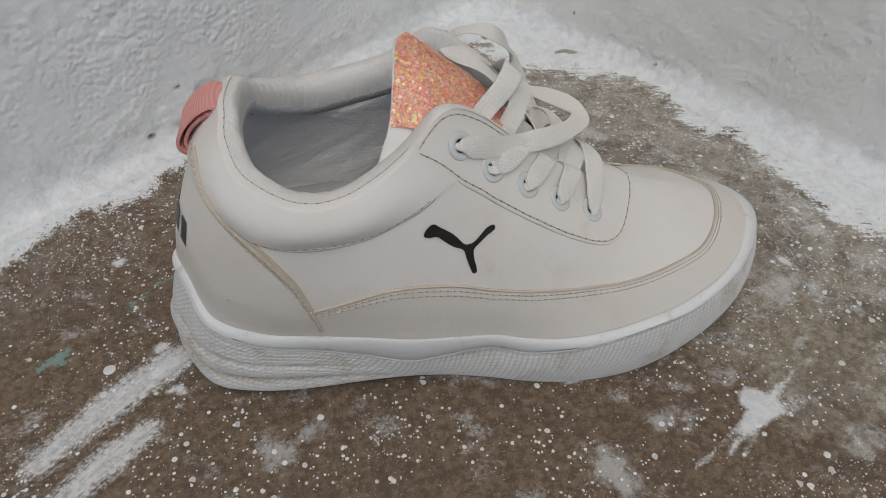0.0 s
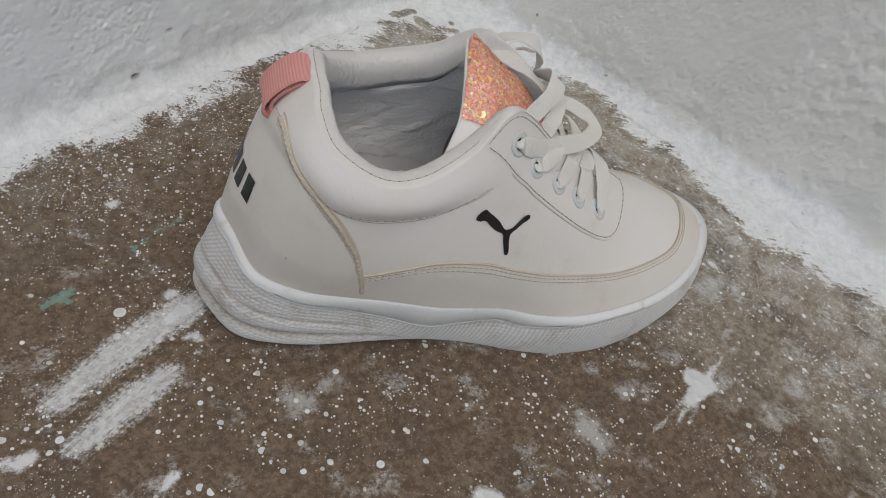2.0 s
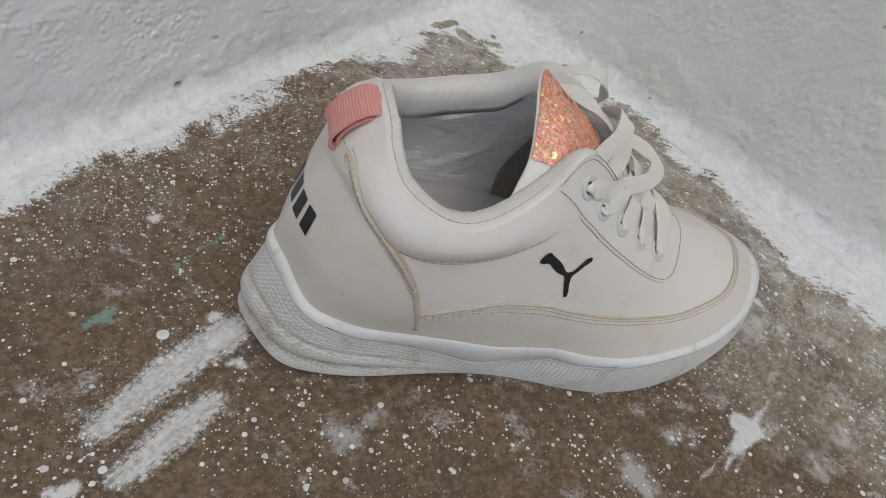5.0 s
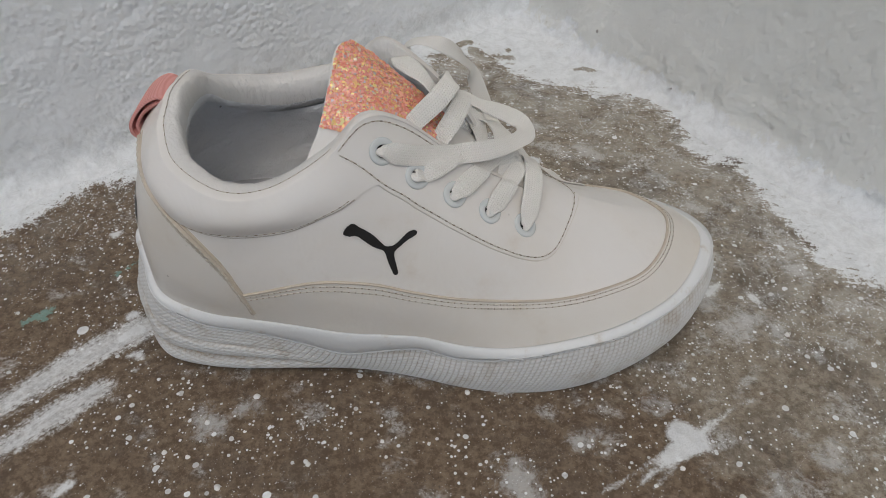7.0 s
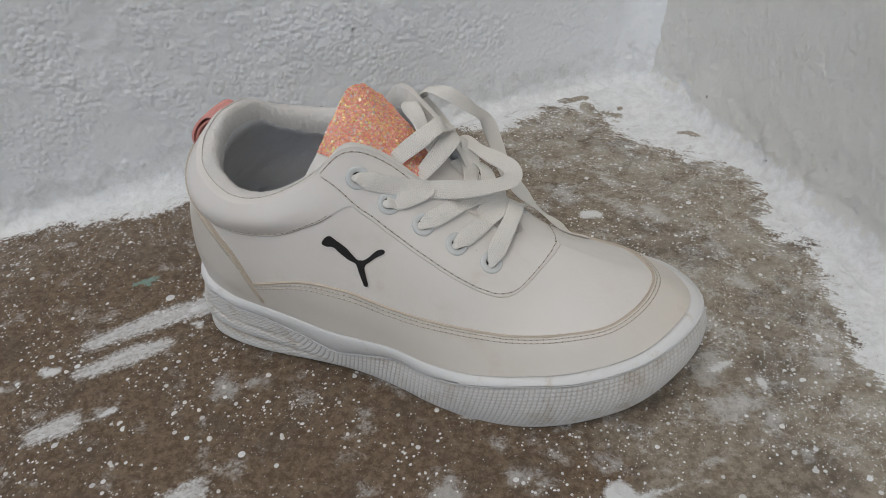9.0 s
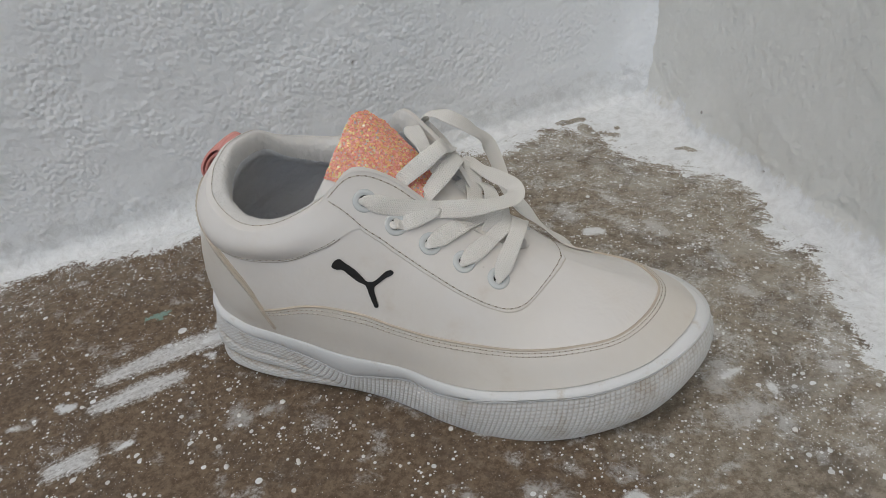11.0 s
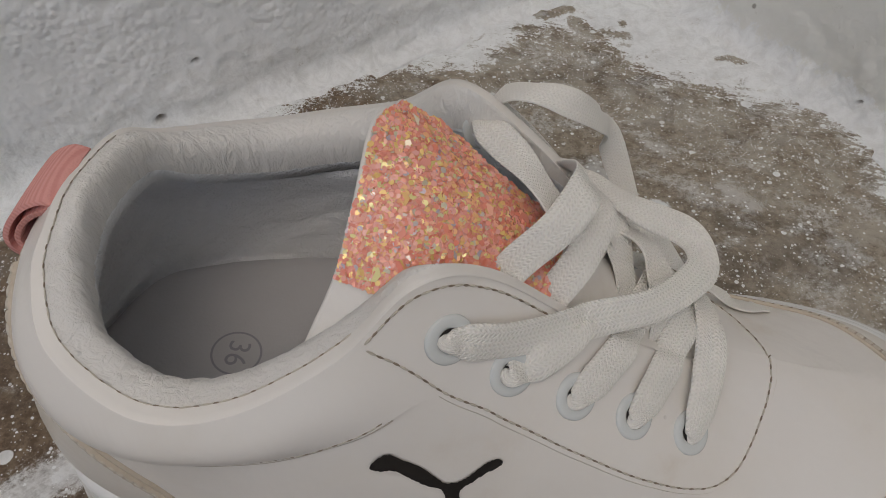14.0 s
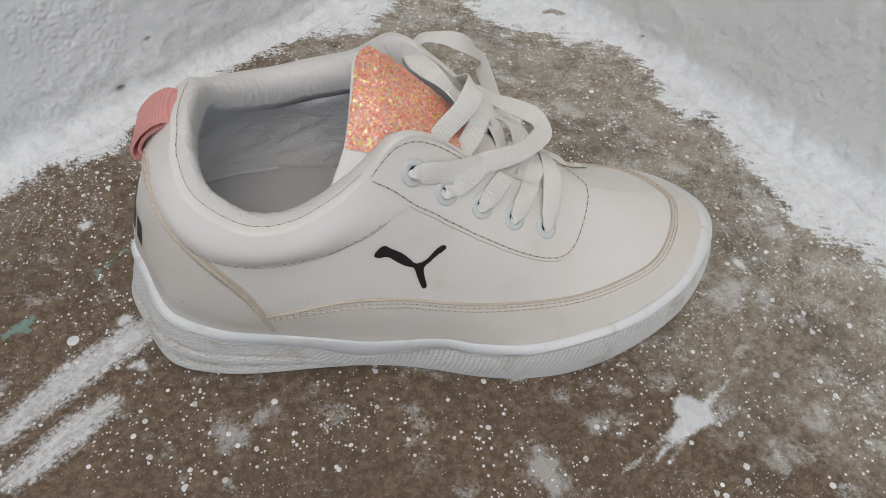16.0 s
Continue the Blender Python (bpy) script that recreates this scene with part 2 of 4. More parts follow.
# the brush left teeth along the edge toward the second wall
turned = k.add("ShaderNodeVectorRotate", rotation_type="Z_AXIS")
k.t.links.new(pos, turned.inputs["Vector"])
turned.inputs["Angle"].default_value = radians(18)
teeth = k.math("MULTIPLY", k.math("MULTIPLY", k.math("SUBTRACT", k.noise(1.0, 5, 0.7, k.scaled(turned.outputs[0], (60, 330, 1))), 0.5), 45.0), near_right)
coat = k.step(k.math("ADD", k.math("ADD", field, rag), teeth), -1.5, 3.0)
bare = k.step(k.math("ADD", k.attribute("bare"), k.math("MULTIPLY", k.math("SUBTRACT", k.noise(190, 8, 0.8, pos, 0.4), 0.5), 26.0)), -0.5, 2.0)
coat = k.math("MULTIPLY", coat, k.math("SUBTRACT", 1.0, bare))
worn = k.math("MULTIPLY", k.step(k.noise(105, 9, 0.82, pos, 0.6), 0.55, 0.62), k.step(field, 28.0, 4.0))
coat = k.math("MULTIPLY", coat, k.math("SUBTRACT", 1.0, k.math("MULTIPLY", worn, 0.85)))
coat = k.math("MAXIMUM", coat, k.math("MULTIPLY", k.step(k.math("ADD", k.attribute("splat"), k.math("MULTIPLY", rag, 0.26)), -1.0, 4.0), 0.86))
along_brush = k.add("ShaderNodeVectorRotate", rotation_type="Z_AXIS")
k.t.links.new(pos, along_brush.inputs["Vector"])
along_brush.inputs["Angle"].default_value = radians(-48)
hair = k.noise(1.0, 6, 0.75, k.scaled(along_brush.outputs[0], (70, 520, 1)))
stroke = k.step(k.math("ADD", k.attribute("stroke"), k.math("ADD", k.math("MULTIPLY", k.math("SUBTRACT", hair, 0.5), 10.0), k.math("MULTIPLY", k.math("SUBTRACT", sand, 0.5), 18.0))), -1.5, 3.5)
teal = k.step(k.math("ADD", k.attribute("teal"), k.math("MULTIPLY", k.math("SUBTRACT", k.noise(260, 6, 0.75, pos), 0.5), 26.0)), -0.5, 1.5)
white = k.mix(k.step(k.noise(110, 9, 0.82, pos, 0.5), 0.32, 0.62), (0.74, 0.75, 0.745), (0.9, 0.915, 0.92))
white = k.mix(k.math("MULTIPLY", k.step(k.noise(150, 8, 0.82, pos), 0.55, 0.66), 0.4), white, (0.62, 0.6, 0.55))
all_white = k.math("MAXIMUM", k.math("MAXIMUM", coat, k.math("MULTIPLY", stroke, k.math("ADD", 0.42, k.math("MULTIPLY", k.step(k.math("ADD", k.math("MULTIPLY", sand, 0.6), k.math("MULTIPLY", hair, 0.4)), 0.38, 0.58), 0.36)))), speck)
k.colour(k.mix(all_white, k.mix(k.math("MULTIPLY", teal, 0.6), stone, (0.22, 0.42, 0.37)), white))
crust = k.math("MULTIPLY", coat, k.math("ADD", k.math("MULTIPLY", k.noise(85, 9, 0.75, pos), 7.0), k.math("MULTIPLY", k.noise(380, 5, 0.7, pos), 2.2)))
k.bump(k.math("ADD", k.math("ADD", k.math("MULTIPLY", all_white, 0.4), crust), k.math("ADD", k.math("MULTIPLY", fine, 1.2), k.math("MULTIPLY", grit, 0.8))), 0.0018, 0.4)
k.rough(k.math("SUBTRACT", 0.85, k.math("MULTIPLY", all_white, 0.2)))

PAINT_DROP = material("white_paint_drop", (0.76, 0.75, 0.72), 0.6)
k = Nodes(PAINT_DROP)
k.colour(k.mix(k.noise(300, 4), (0.68, 0.66, 0.62), (0.8, 0.79, 0.77)))


def wall_paint(name, a, b, cell, nodule, grain, strength=0.45, fresh_to=0.0268):
    """Whitewash over rough plaster: rounded nodules, patches of older paint, a few dark pits and stains."""
    m = material(name, a, 0.75, spec=0.25)
    n = Nodes(m)
    base = n.mix(n.step(n.noise(14, 6, 0.65), 0.3, 0.7), a, b)
    low = n.add("ShaderNodeSeparateXYZ")
    n.t.links.new(n.geo.outputs["Position"], low.inputs[0])
    foot = n.step(low.outputs[2], 0.06, 0.0)
    fresh = n.step(n.math("ADD", low.outputs[2], n.math("MULTIPLY", n.math("SUBTRACT", n.noise(45, 8, 0.75), 0.5), 0.05)), fresh_to + 0.0022, fresh_to - 0.0022)
    crusted = n.mix(n.step(n.noise(120, 9, 0.82, distort=0.5), 0.34, 0.62), (0.77, 0.775, 0.77), (0.92, 0.93, 0.935))
    base = n.mix(fresh, base, crusted)
    stain = n.math("MULTIPLY", n.step(n.noise(95, 8, 0.8), 0.6, 0.68), n.math("ADD", 0.1, n.math("MULTIPLY", foot, 0.4)))
    base = n.mix(stain, base, (0.5, 0.46, 0.4))
    pits = n.math("MULTIPLY", n.step(n.cells(30, "F1"), 0.05, 0.02), n.step(n.noise(29, 2), 0.55, 0.6))
    # The modelled holes also get their shade as a dark colour.
    n.colour(n.mix(n.math("MAXIMUM", n.math("MULTIPLY", pits, 0.7), n.attribute("hole")), base, (0.22, 0.19, 0.16)))
    lumps = n.add("ShaderNodeTexVoronoi", feature="SMOOTH_F1")
    lumps.inputs["Scale"].default_value, lumps.inputs["Smoothness"].default_value = cell, 0.6
    warp = n.add("ShaderNodeVectorMath", operation="ADD")
    n.t.links.new(n.geo.outputs["Position"], warp.inputs[0])
    n.t.links.new(n.scaled(n.add("ShaderNodeTexNoise").outputs["Color"], (0.004, 0.004, 0.004)), warp.inputs[1])
    n.t.links.new(warp.outputs[0], lumps.inputs["Vector"])
    patchy = n.math("MULTIPLY", n.step(n.noise(17, 4, 0.6), 0.32, 0.6), nodule)
    high = n.math("MULTIPLY", n.math("SUBTRACT", 1.0, lumps.outputs["Distance"]), patchy)
    n.bump(n.math("ADD", high, n.math("ADD", n.math("MULTIPLY", n.noise(95, 5, 0.6), 0.8), n.math("ADD", n.math("MULTIPLY", n.noise(330, 6, 0.8, distort=0.5), grain), n.math("MULTIPLY", n.math("MULTIPLY", n.noise(130, 8, 0.75), foot), 2.6)))), 0.003, strength)
    return m


WALL_LEFT = wall_paint("whitewashed_stucco", (0.875, 0.89, 0.9), (0.92, 0.93, 0.94), 310, 1.0, 0.4, 0.47)
WALL_RIGHT = wall_paint("whitewashed_plaster", (0.78, 0.775, 0.735), (0.86, 0.855, 0.82), 260, 1.0, 1.6, 0.5, 0.013)


# ---- mesh helpers ----
def part(name, mesh, mat, parent=None, label="", smooth=True):
    """Links a mesh as one object under a thing or a part."""
    if isinstance(mesh, bmesh.types.BMesh):
        bm, mesh = mesh, bpy.data.meshes.new(name)
        bm.to_mesh(mesh)
        bm.free()
    mesh.materials.append(mat)
    if smooth:
        mesh.polygons.foreach_set("use_smooth", [True] * len(mesh.polygons))
    ob = new(name, mesh)
    ob.parent = parent
    return tagged(ob, label) if label else ob


def sheet(grid, around=False, flip=False):
    """A mesh on a grid of points in millimetres, shape (u, v, 3); around: u closes."""
    nu, nv = grid.shape[:2]
    i = np.arange(nu * nv).reshape(nu, nv)
    j = np.roll(i, -1, 0) if around else i[1:]
    i = i if around else i[:-1]
    f = np.stack([i[:, :-1], j[:, :-1], j[:, 1:], i[:, 1:]], -1).reshape(-1, 4)
    if flip:
        f = f[:, ::-1]
    mesh = bpy.data.meshes.new("sheet")
    mesh.from_pydata((grid.reshape(-1, 3) * 0.001).tolist(), [], f.tolist())
    return mesh


def solid(points, faces):
    mesh = bpy.data.meshes.new("solid")
    mesh.from_pydata((np.asarray(points, float) * 0.001).tolist(), [], faces)
    return mesh


def lattice(x, y, seed):
    """Smooth value noise at the points (x, y), in -1..1."""
    rng = np.random.RandomState(seed)
    table = rng.rand(256, 256) * 2 - 1
    i, j = np.floor(x).astype(int), np.floor(y).astype(int)
    f, g = x - i, y - j
    f, g = f * f * (3 - 2 * f), g * g * (3 - 2 * g)
    at = lambda a, b: table[a % 256, b % 256]
    return (at(i, j) * (1 - f) + at(i + 1, j) * f) * (1 - g) + (at(i, j + 1) * (1 - f) + at(i + 1, j + 1) * f) * g


def rugged(x, y, scale, octaves, seed):
    return sum(lattice(x / scale * 2 ** o + 17.3 * o, y / scale * 2 ** o + 5.1 * o, seed + o) / 2 ** o for o in range(octaves))

# ---- the shoe's forms: four lofting lines up the upper, all in millimetres ----
FEATHER = [(13, -10, 57), (18, -21, 53), (26.5, -36, 45.5), (44, -43.7, 42), (63, -47, 41), (83, -49.4, 39.4), (101, -51, 37), (118, -50.7, 35.2),
           (133, -50.2, 33), (150, -52.3, 30), (170, -53.3, 29.8), (192, -50.5, 31.6), (214, -44, 33.3), (236, -31.5, 36.5), (249, -15, 40), (254, 1, 41.5)]
LOWER = [(18, -10.5, 75), (22.5, -26, 73), (31.5, -40.5, 68), (47, -47.8, 62), (63, -50, 60), (86, -51.4, 62), (101, -50.8, 62), (116, -49.6, 61),
         (131, -48.5, 56), (147, -47.8, 52), (166, -46, 49), (186, -43, 46.7), (205, -37, 46), (223, -28, 46.5), (234, -14, 48.5), (238, 1, 50.3)]
MIDDLE = [(28.5, -11, 100), (32, -26, 100), (39.5, -40, 97), (50, -47.3, 90), (64.6, -49.3, 87.3), (85.5, -47.6, 87.6), (103, -44.6, 92), (118, -39.5, 95),
          (133, -37.5, 86), (147.5, -36.8, 78), (163.5, -34.8, 69.8), (180.5, -28.5, 63.2), (195, -20, 61), (207, -13, 59.5), (213.5, -7, 59), (215, -0.5, 59)]
TOPLINE = [(43.5, -9, 122.8), (43.8, -20, 121.8), (43.9, -29.5, 117.8), (49, -40.7, 110.5), (65, -48.3, 103.4), (82, -46, 102.7), (101, -37.5, 110.3), (114.5, -28, 121.3),
           (127, -20.3, 115), (145, -17, 98.5), (162, -13, 84.6), (173.5, -11.3, 77.3), (178.8, -9, 74), (180.8, -6.6, 72.8), (181.5, -4.6, 72.3), (181.8, -2.6, 72.1)]
AXIS = -5.0


def far_side(p):
    """The same point on the far half: mirrored about the axis, which bends a little towards heel and toe."""
    k = min(max((p[0] - 175.0) / 85.0, 0.0), 1.0)
    heelward = -4.5 * min(max((60.0 - p[0]) / 45.0, 0.0), 1.0)
    # the far lace stay stands a little higher and further forward
    lift = min(max((p[2] - 85.0) / 25.0, 0.0), 1.0) * min(max((p[0] - 80.0) / 25.0, 0.0), 1.0) * min(max((180.0 - p[0]) / 30.0, 0.0), 1.0)
    return (p[0] + 2.5 * lift, 2 * (AXIS + heelward + 6.0 * k * k * (3 - 2 * k)) - p[1], p[2] + 6.0 * lift)


# the far half of the top line, from heel to throat, where it is not the mirror of the near one
FAR_TOP = {1: (44.5, 9, 119.5), 2: (49, 19, 112), 3: (57, 29, 106), 4: (69, 38, 101), 5: (84, 42, 101.5), 6: (102, 38.5, 108), 7: (117, 27.8, 122.8), 8: (131, 19.5, 118.6), 9: (147, 12, 105)}


def closed(near, far={}):
    return np.array(list(near) + [far.get(i, far_side(near[i])) for i in range(len(near) - 2, 0, -1)], float)


def ring(loop, s):
    """A closed smooth curve through the loop's points; s runs once round in 0..1."""
    n = len(loop)
    x = (np.asarray(s) % 1.0) * n
    i = np.floor(x).astype(int)
    f = (x - i)[..., None]
    a, b, c, d = (loop[(i + k) % n] for k in (-1, 0, 1, 2))
    return b + 0.5 * f * (c - a + f * (2 * a - 5 * b + 4 * c - d + f * (3 * (b - c) + d - a)))


LOOPS = [closed(FEATHER), closed(LOWER), closed(MIDDLE), closed(TOPLINE, FAR_TOP)]
ROUND = len(LOOPS[0])          # 30 stations; the toe is station 15


def upper(s, v):
    """The outside of the upper: s round from the heel (0) over the toe (0.5), v from sole (0) to top line (1)."""
    s, v = np.broadcast_arrays(np.asarray(s, float), np.asarray(v, float))
    p0, p1, p2, p3 = (ring(l, s) for l in LOOPS)
    x = np.clip(v, 0, 1)[..., None] * 3
    pts = [2 * p0 - p1, p0, p1, p2, p3, 2 * p3 - p2]
    out = np.zeros(p0.shape)
    for k in range(3):
        a, b, c, d = pts[k:k + 4]
        f = x - k
        seg = b + 0.5 * f * (c - a + f * (2 * a - 5 * b + 4 * c - d + f * (3 * (b - c) + d - a)))
        inside = (x >= k) & (x <= k + 1) if k == 2 else (x >= k) & (x < k + 1)
        out = np.where(inside, seg, out)
    # the padded collar swells between its lower seam and the top line
    st = np.abs(((s + 0.5) % 1.0) - 0.5) * ROUND
    w = np.clip((v - 0.68) / 0.32, 0, 1)
    swell = 3.2 * np.sin(np.pi * w ** 0.85) * np.clip((6.6 - st) / 1.5, 0, 1)
    mid = np.stack([np.clip(out[..., 0], 55, 200), np.full(s.shape, AXIS), out[..., 2]], -1)
    way = out - mid
    way[..., 2] = 0
    way /= np.linalg.norm(way, axis=-1, keepdims=True) + 1e-9
    return out + way * swell[..., None]


def normal(s, v, e=2e-3):
    a = upper(np.asarray(s) + e, v) - upper(np.asarray(s) - e, v)
    b = upper(s, np.clip(np.asarray(v) + e * 5, 0, 1)) - upper(s, np.clip(np.asarray(v) - e * 5, 0, 1))
    n = np.cross(a, b)
    return n / (np.linalg.norm(n, axis=-1, keepdims=True) + 1e-9)

# ---- the setting: a concrete floor in the corner of two whitewashed walls ----
LEFT_N, LEFT_D = np.array([-0.61, 0.7924]), 131.0        # each wall's outward direction and its distance
RIGHT_N, RIGHT_D = np.array([0.813, 0.5823]), 337.0
BAND_LEFT, BAND_RIGHT = 104.0, 301.0                     # where the paint on the floor begins


def capsule(x, y, ax, ay, bx, by, ra, rb):
    """How deep the points lie in a tapered stroke from a to b (outside: negative), in millimetres."""
    dx, dy = bx - ax, by - ay
    t = np.clip(((x - ax) * dx + (y - ay) * dy) / (dx * dx + dy * dy), 0, 1)
    return ra + (rb - ra) * t - np.hypot(x - ax - t * dx, y - ay - t * dy)


STROKES = [(-2, -17, -30, -41, 9.0, 8.5), (-30, -41, -50, -62, 8.5, 6), (-9, -52, -22, -64, 6, 8.5), (-22, -64, -40, -82, 8.5, 5.5),
           (-34, -121, -23, -111, 6.5, 8), (63, -124, 44, -147, 7, 6), (112, -122, 97, -140, 6, 5.5)]
SPLATS = [(238, -74, 242, -78, 6.6, 6.6), (238, -80, 229, -87, 5.6, 3.6), (231, -86, 217, -96, 2.6, 0.7), (229, -84, 212, -94, 1.6, 0.4), (233, -88, 222, -99, 1.4, 0.4), (210, -96, 201, -100, 0.8, 0.6), (246, -74, 256, -67, 2.0, 0.9), (256, -67, 270, -56, 1.0, 0.6), (242, -78, 250, -83, 2.2, 0.4), (267, -60, 272, -58, 1.2, 1.2), (-38, 49, -37, 50, 4, 3), (1, -33, 3, -35, 2.6, 2),
          (-20, -110, -13, -105, 0.8, 1.0), (-11, -103, -5, -97, 1.4, 2.0), (-63, -87, -62, -85, 2.6, 2.6), (-79, -105, -76, -103, 2, 2.4), (-3, -34, -1, -34, 1.8, 2.0), (2, -42, 4, -42, 1.4, 1.2), (-4, -19, -9, -24, 5, 4), (-58, -86, -55, -84, 4, 3), (-10, -10, -8, -9, 3, 3), (294, -6, 290, 2, 1.5, 2.5), (276, 10, 270, 4, 2, 3), (194, 114, 188, 112, 4, 5), (170, -55, 166, -53, 1.5, 3), (112, -119, 118, -122, 4, 4)]
HAZE = [(170, -93, 174, -103, 8, 6), (279, -17, 283, -12, 7, 6), (43, -70, 40, -66, 7, 5), (107, -38, 140, -46, 3, 4), (55, -62, 60, -60, 3, 3), (232, -60, 228, -58, 5, 3), (294, -86, 298, -82, 6, 5),
        (196, -78, 204, -76, 4, 3), (224, 127, 232, 118, 6, 6), (262, 98, 268, 92, 5, 5), (316, 23, 320, 16, 6, 5), (270, -98, 276, -96, 5, 4), (260, 40, 270, 30, 6, 4),
        (258, 37, 263, 34, 6, 5), (277, 70, 282, 66, 6, 4), (297, 71, 299, 70, 3, 3), (268, 9, 266, -4, 7, 6), (272, -17, 274, -14, 6, 5), (283, -15, 286, -12, 5, 5), (294, -20, 296, -18, 5, 5), (166, 134, 176, 126, 7, 6), (194, 153, 198, 150, 6, 5), (208, 125, 214, 122, 5, 5)]
BARE = [(142, 257, 156, 262, 6, 4.5), (160, 250, 170, 238, 5, 5), (130, 241, 137, 242, 3.5, 4.5), (176, 243, 186, 239, 3, 4.5), (186, 252, 187, 250, 2.5, 2.5), (233, 221, 243, 220, 2.5, 4.5), (268, 176, 275, 172, 4.5, 2.5)]
TEAL_STROKES = [(-60, -14, -50, -6, 3, 4), (-56, -12, -50, -12, 3, 3), (-27, 18, -23, 22, 3, 3), (-21, 26, -6, 38, 2, 2.5)]

edge = lambda *spans: np.concatenate([np.linspace(a, b, n, endpoint=False) for a, b, n in spans] + [[spans[-1][1]]])
fx = edge((-12000, -2000, 6), (-2000, -320, 12), (-320, 480, 400), (480, 2000, 12), (2000, 12000, 6))
fy = edge((-12000, -2000, 6), (-2000, -260, 14), (-260, 360, 310), (360, 2000, 10), (2000, 12000, 6))
X, Y = np.meshgrid(fx, fy, indexing="ij")
near_in = (np.abs(X - 80) < 420) & (np.abs(Y - 50) < 330)
Z = np.where(near_in, 0.5 * rugged(X, Y, 42, 4, 3) - 0.45, -0.4)
under = np.hypot((X - 130) / 150, (Y + 5) / 75)
Z = np.where(under < 1.1, np.minimum(Z, -0.15), Z)
nearest_wall = np.minimum(LEFT_D - X * LEFT_N[0] - Y * LEFT_N[1], RIGHT_D - X * RIGHT_N[0] - Y * RIGHT_N[1])
Z = Z + np.where(near_in, (0.55 + 0.8 * rugged(X, Y, 16, 3, 9)) * np.clip((32 - nearest_wall) / 12, 0, 1), 0)
floor_mesh = sheet(np.stack([X, Y, Z], -1))
wobble = 11 * rugged(X, Y, 60, 3, 21)
field = np.maximum(X * LEFT_N[0] + Y * LEFT_N[1] - BAND_LEFT - 1, X * RIGHT_N[0] + Y * RIGHT_N[1] - BAND_RIGHT - 2 + 1.4 * wobble) + wobble
beyond = np.maximum(X * LEFT_N[0] + Y * LEFT_N[1] - LEFT_D, X * RIGHT_N[0] + Y * RIGHT_N[1] - RIGHT_D) > 60
field = np.where(near_in & ~beyond, field, -200.0)
splat_field = np.full(X.shape, -60.0)
for stroke in SPLATS:
    splat_field = np.maximum(splat_field, capsule(X, Y, *stroke) * 2.0)
stroke_field = np.full(X.shape, -60.0)
for stroke in STROKES:
    stroke_field = np.maximum(stroke_field, capsule(X, Y, *stroke) * 0.9 - 0.2)
haze_field = np.full(X.shape, -60.0)
for stroke in HAZE:
    haze_field = np.maximum(haze_field, capsule(X, Y, *stroke) * 1.4)
teal_field = np.full(X.shape, -60.0)
for stroke in TEAL_STROKES:
    teal_field = np.maximum(teal_field, capsule(X, Y, *stroke) * 2.0 - 3)
bare_field = np.full(X.shape, -60.0)
for stroke in BARE:
    bare_field = np.maximum(bare_field, capsule(X, Y, *stroke) * 2.0)
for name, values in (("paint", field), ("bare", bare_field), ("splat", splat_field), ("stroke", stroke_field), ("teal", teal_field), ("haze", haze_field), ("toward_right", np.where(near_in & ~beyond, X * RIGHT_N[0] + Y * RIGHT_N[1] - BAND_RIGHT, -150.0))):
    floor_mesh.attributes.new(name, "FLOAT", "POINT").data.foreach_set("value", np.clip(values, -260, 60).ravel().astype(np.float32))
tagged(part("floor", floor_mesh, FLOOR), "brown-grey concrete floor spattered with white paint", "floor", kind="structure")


def wall(name, n, d, u, seed, rough, cove, lean, mat, label, holes=()):
    """A thick wall along u (millimetres along its foot), its face rough and rounded out to the floor at the foot."""
    along = np.array([n[1], -n[0]])
    z = edge((-3, 0, 2), (0, 6, 30), (6, 60, 50), (60, 300, 150), (300, 700, 20), (700, 2600, 6))
    U, H = np.meshgrid(u, z, indexing="ij")
    grain = rugged(U, H, 6.5, 2, seed + 5)
    lump = rugged(U, H, 60, 2, seed) * 1.0 + np.clip(grain, -0.2, 1.2) * rough * 0.55 + rugged(U, H, 4.2, 2, seed + 9) * rough * 0.35
    calm = np.clip((H - 25) / 45, 0.2, 1) * np.clip(0.55 + 0.9 * rugged(U, H, 90, 2, seed + 3), 0.35, 1)
    foot = cove - np.sqrt(np.maximum(cove ** 2 - np.clip(cove - H, 0, cove) ** 2, 0)) + (1.8 * rugged(U, H, 18, 3, seed + 2) + 1.5 * np.clip(rugged(U, H, 8, 3, seed + 4), -0.1, 1)) * np.clip(1 - H / 60, 0, 1)
    D = d - lump * calm - foot + lean * np.clip(H, 0, 160)
    hole = np.zeros(U.shape)
    for hu, hh, r in holes:
        hole = np.maximum(hole, np.exp(-(((U - hu) / r) ** 2 + ((H - hh) / (0.8 * r)) ** 2) ** 2))
    D = D + 2.5 * hole
    face = np.stack([n[0] * D + along[0] * U, n[1] * D + along[1] * U, H], -1)
    back = np.stack([n[0] * (d + 150) + along[0] * U, n[1] * (d + 150) + along[1] * U, H], -1)
    grid = np.concatenate([face, back[:, -1:], back[:, :1]], 1)
    mesh = sheet(grid)
    mesh.attributes.new("hole", "FLOAT", "POINT").data.foreach_set("value", np.pad(hole, ((0, 0), (0, 2))).ravel().astype(np.float32))
    return tagged(part(name, mesh, mat), label, "wall", kind="structure")


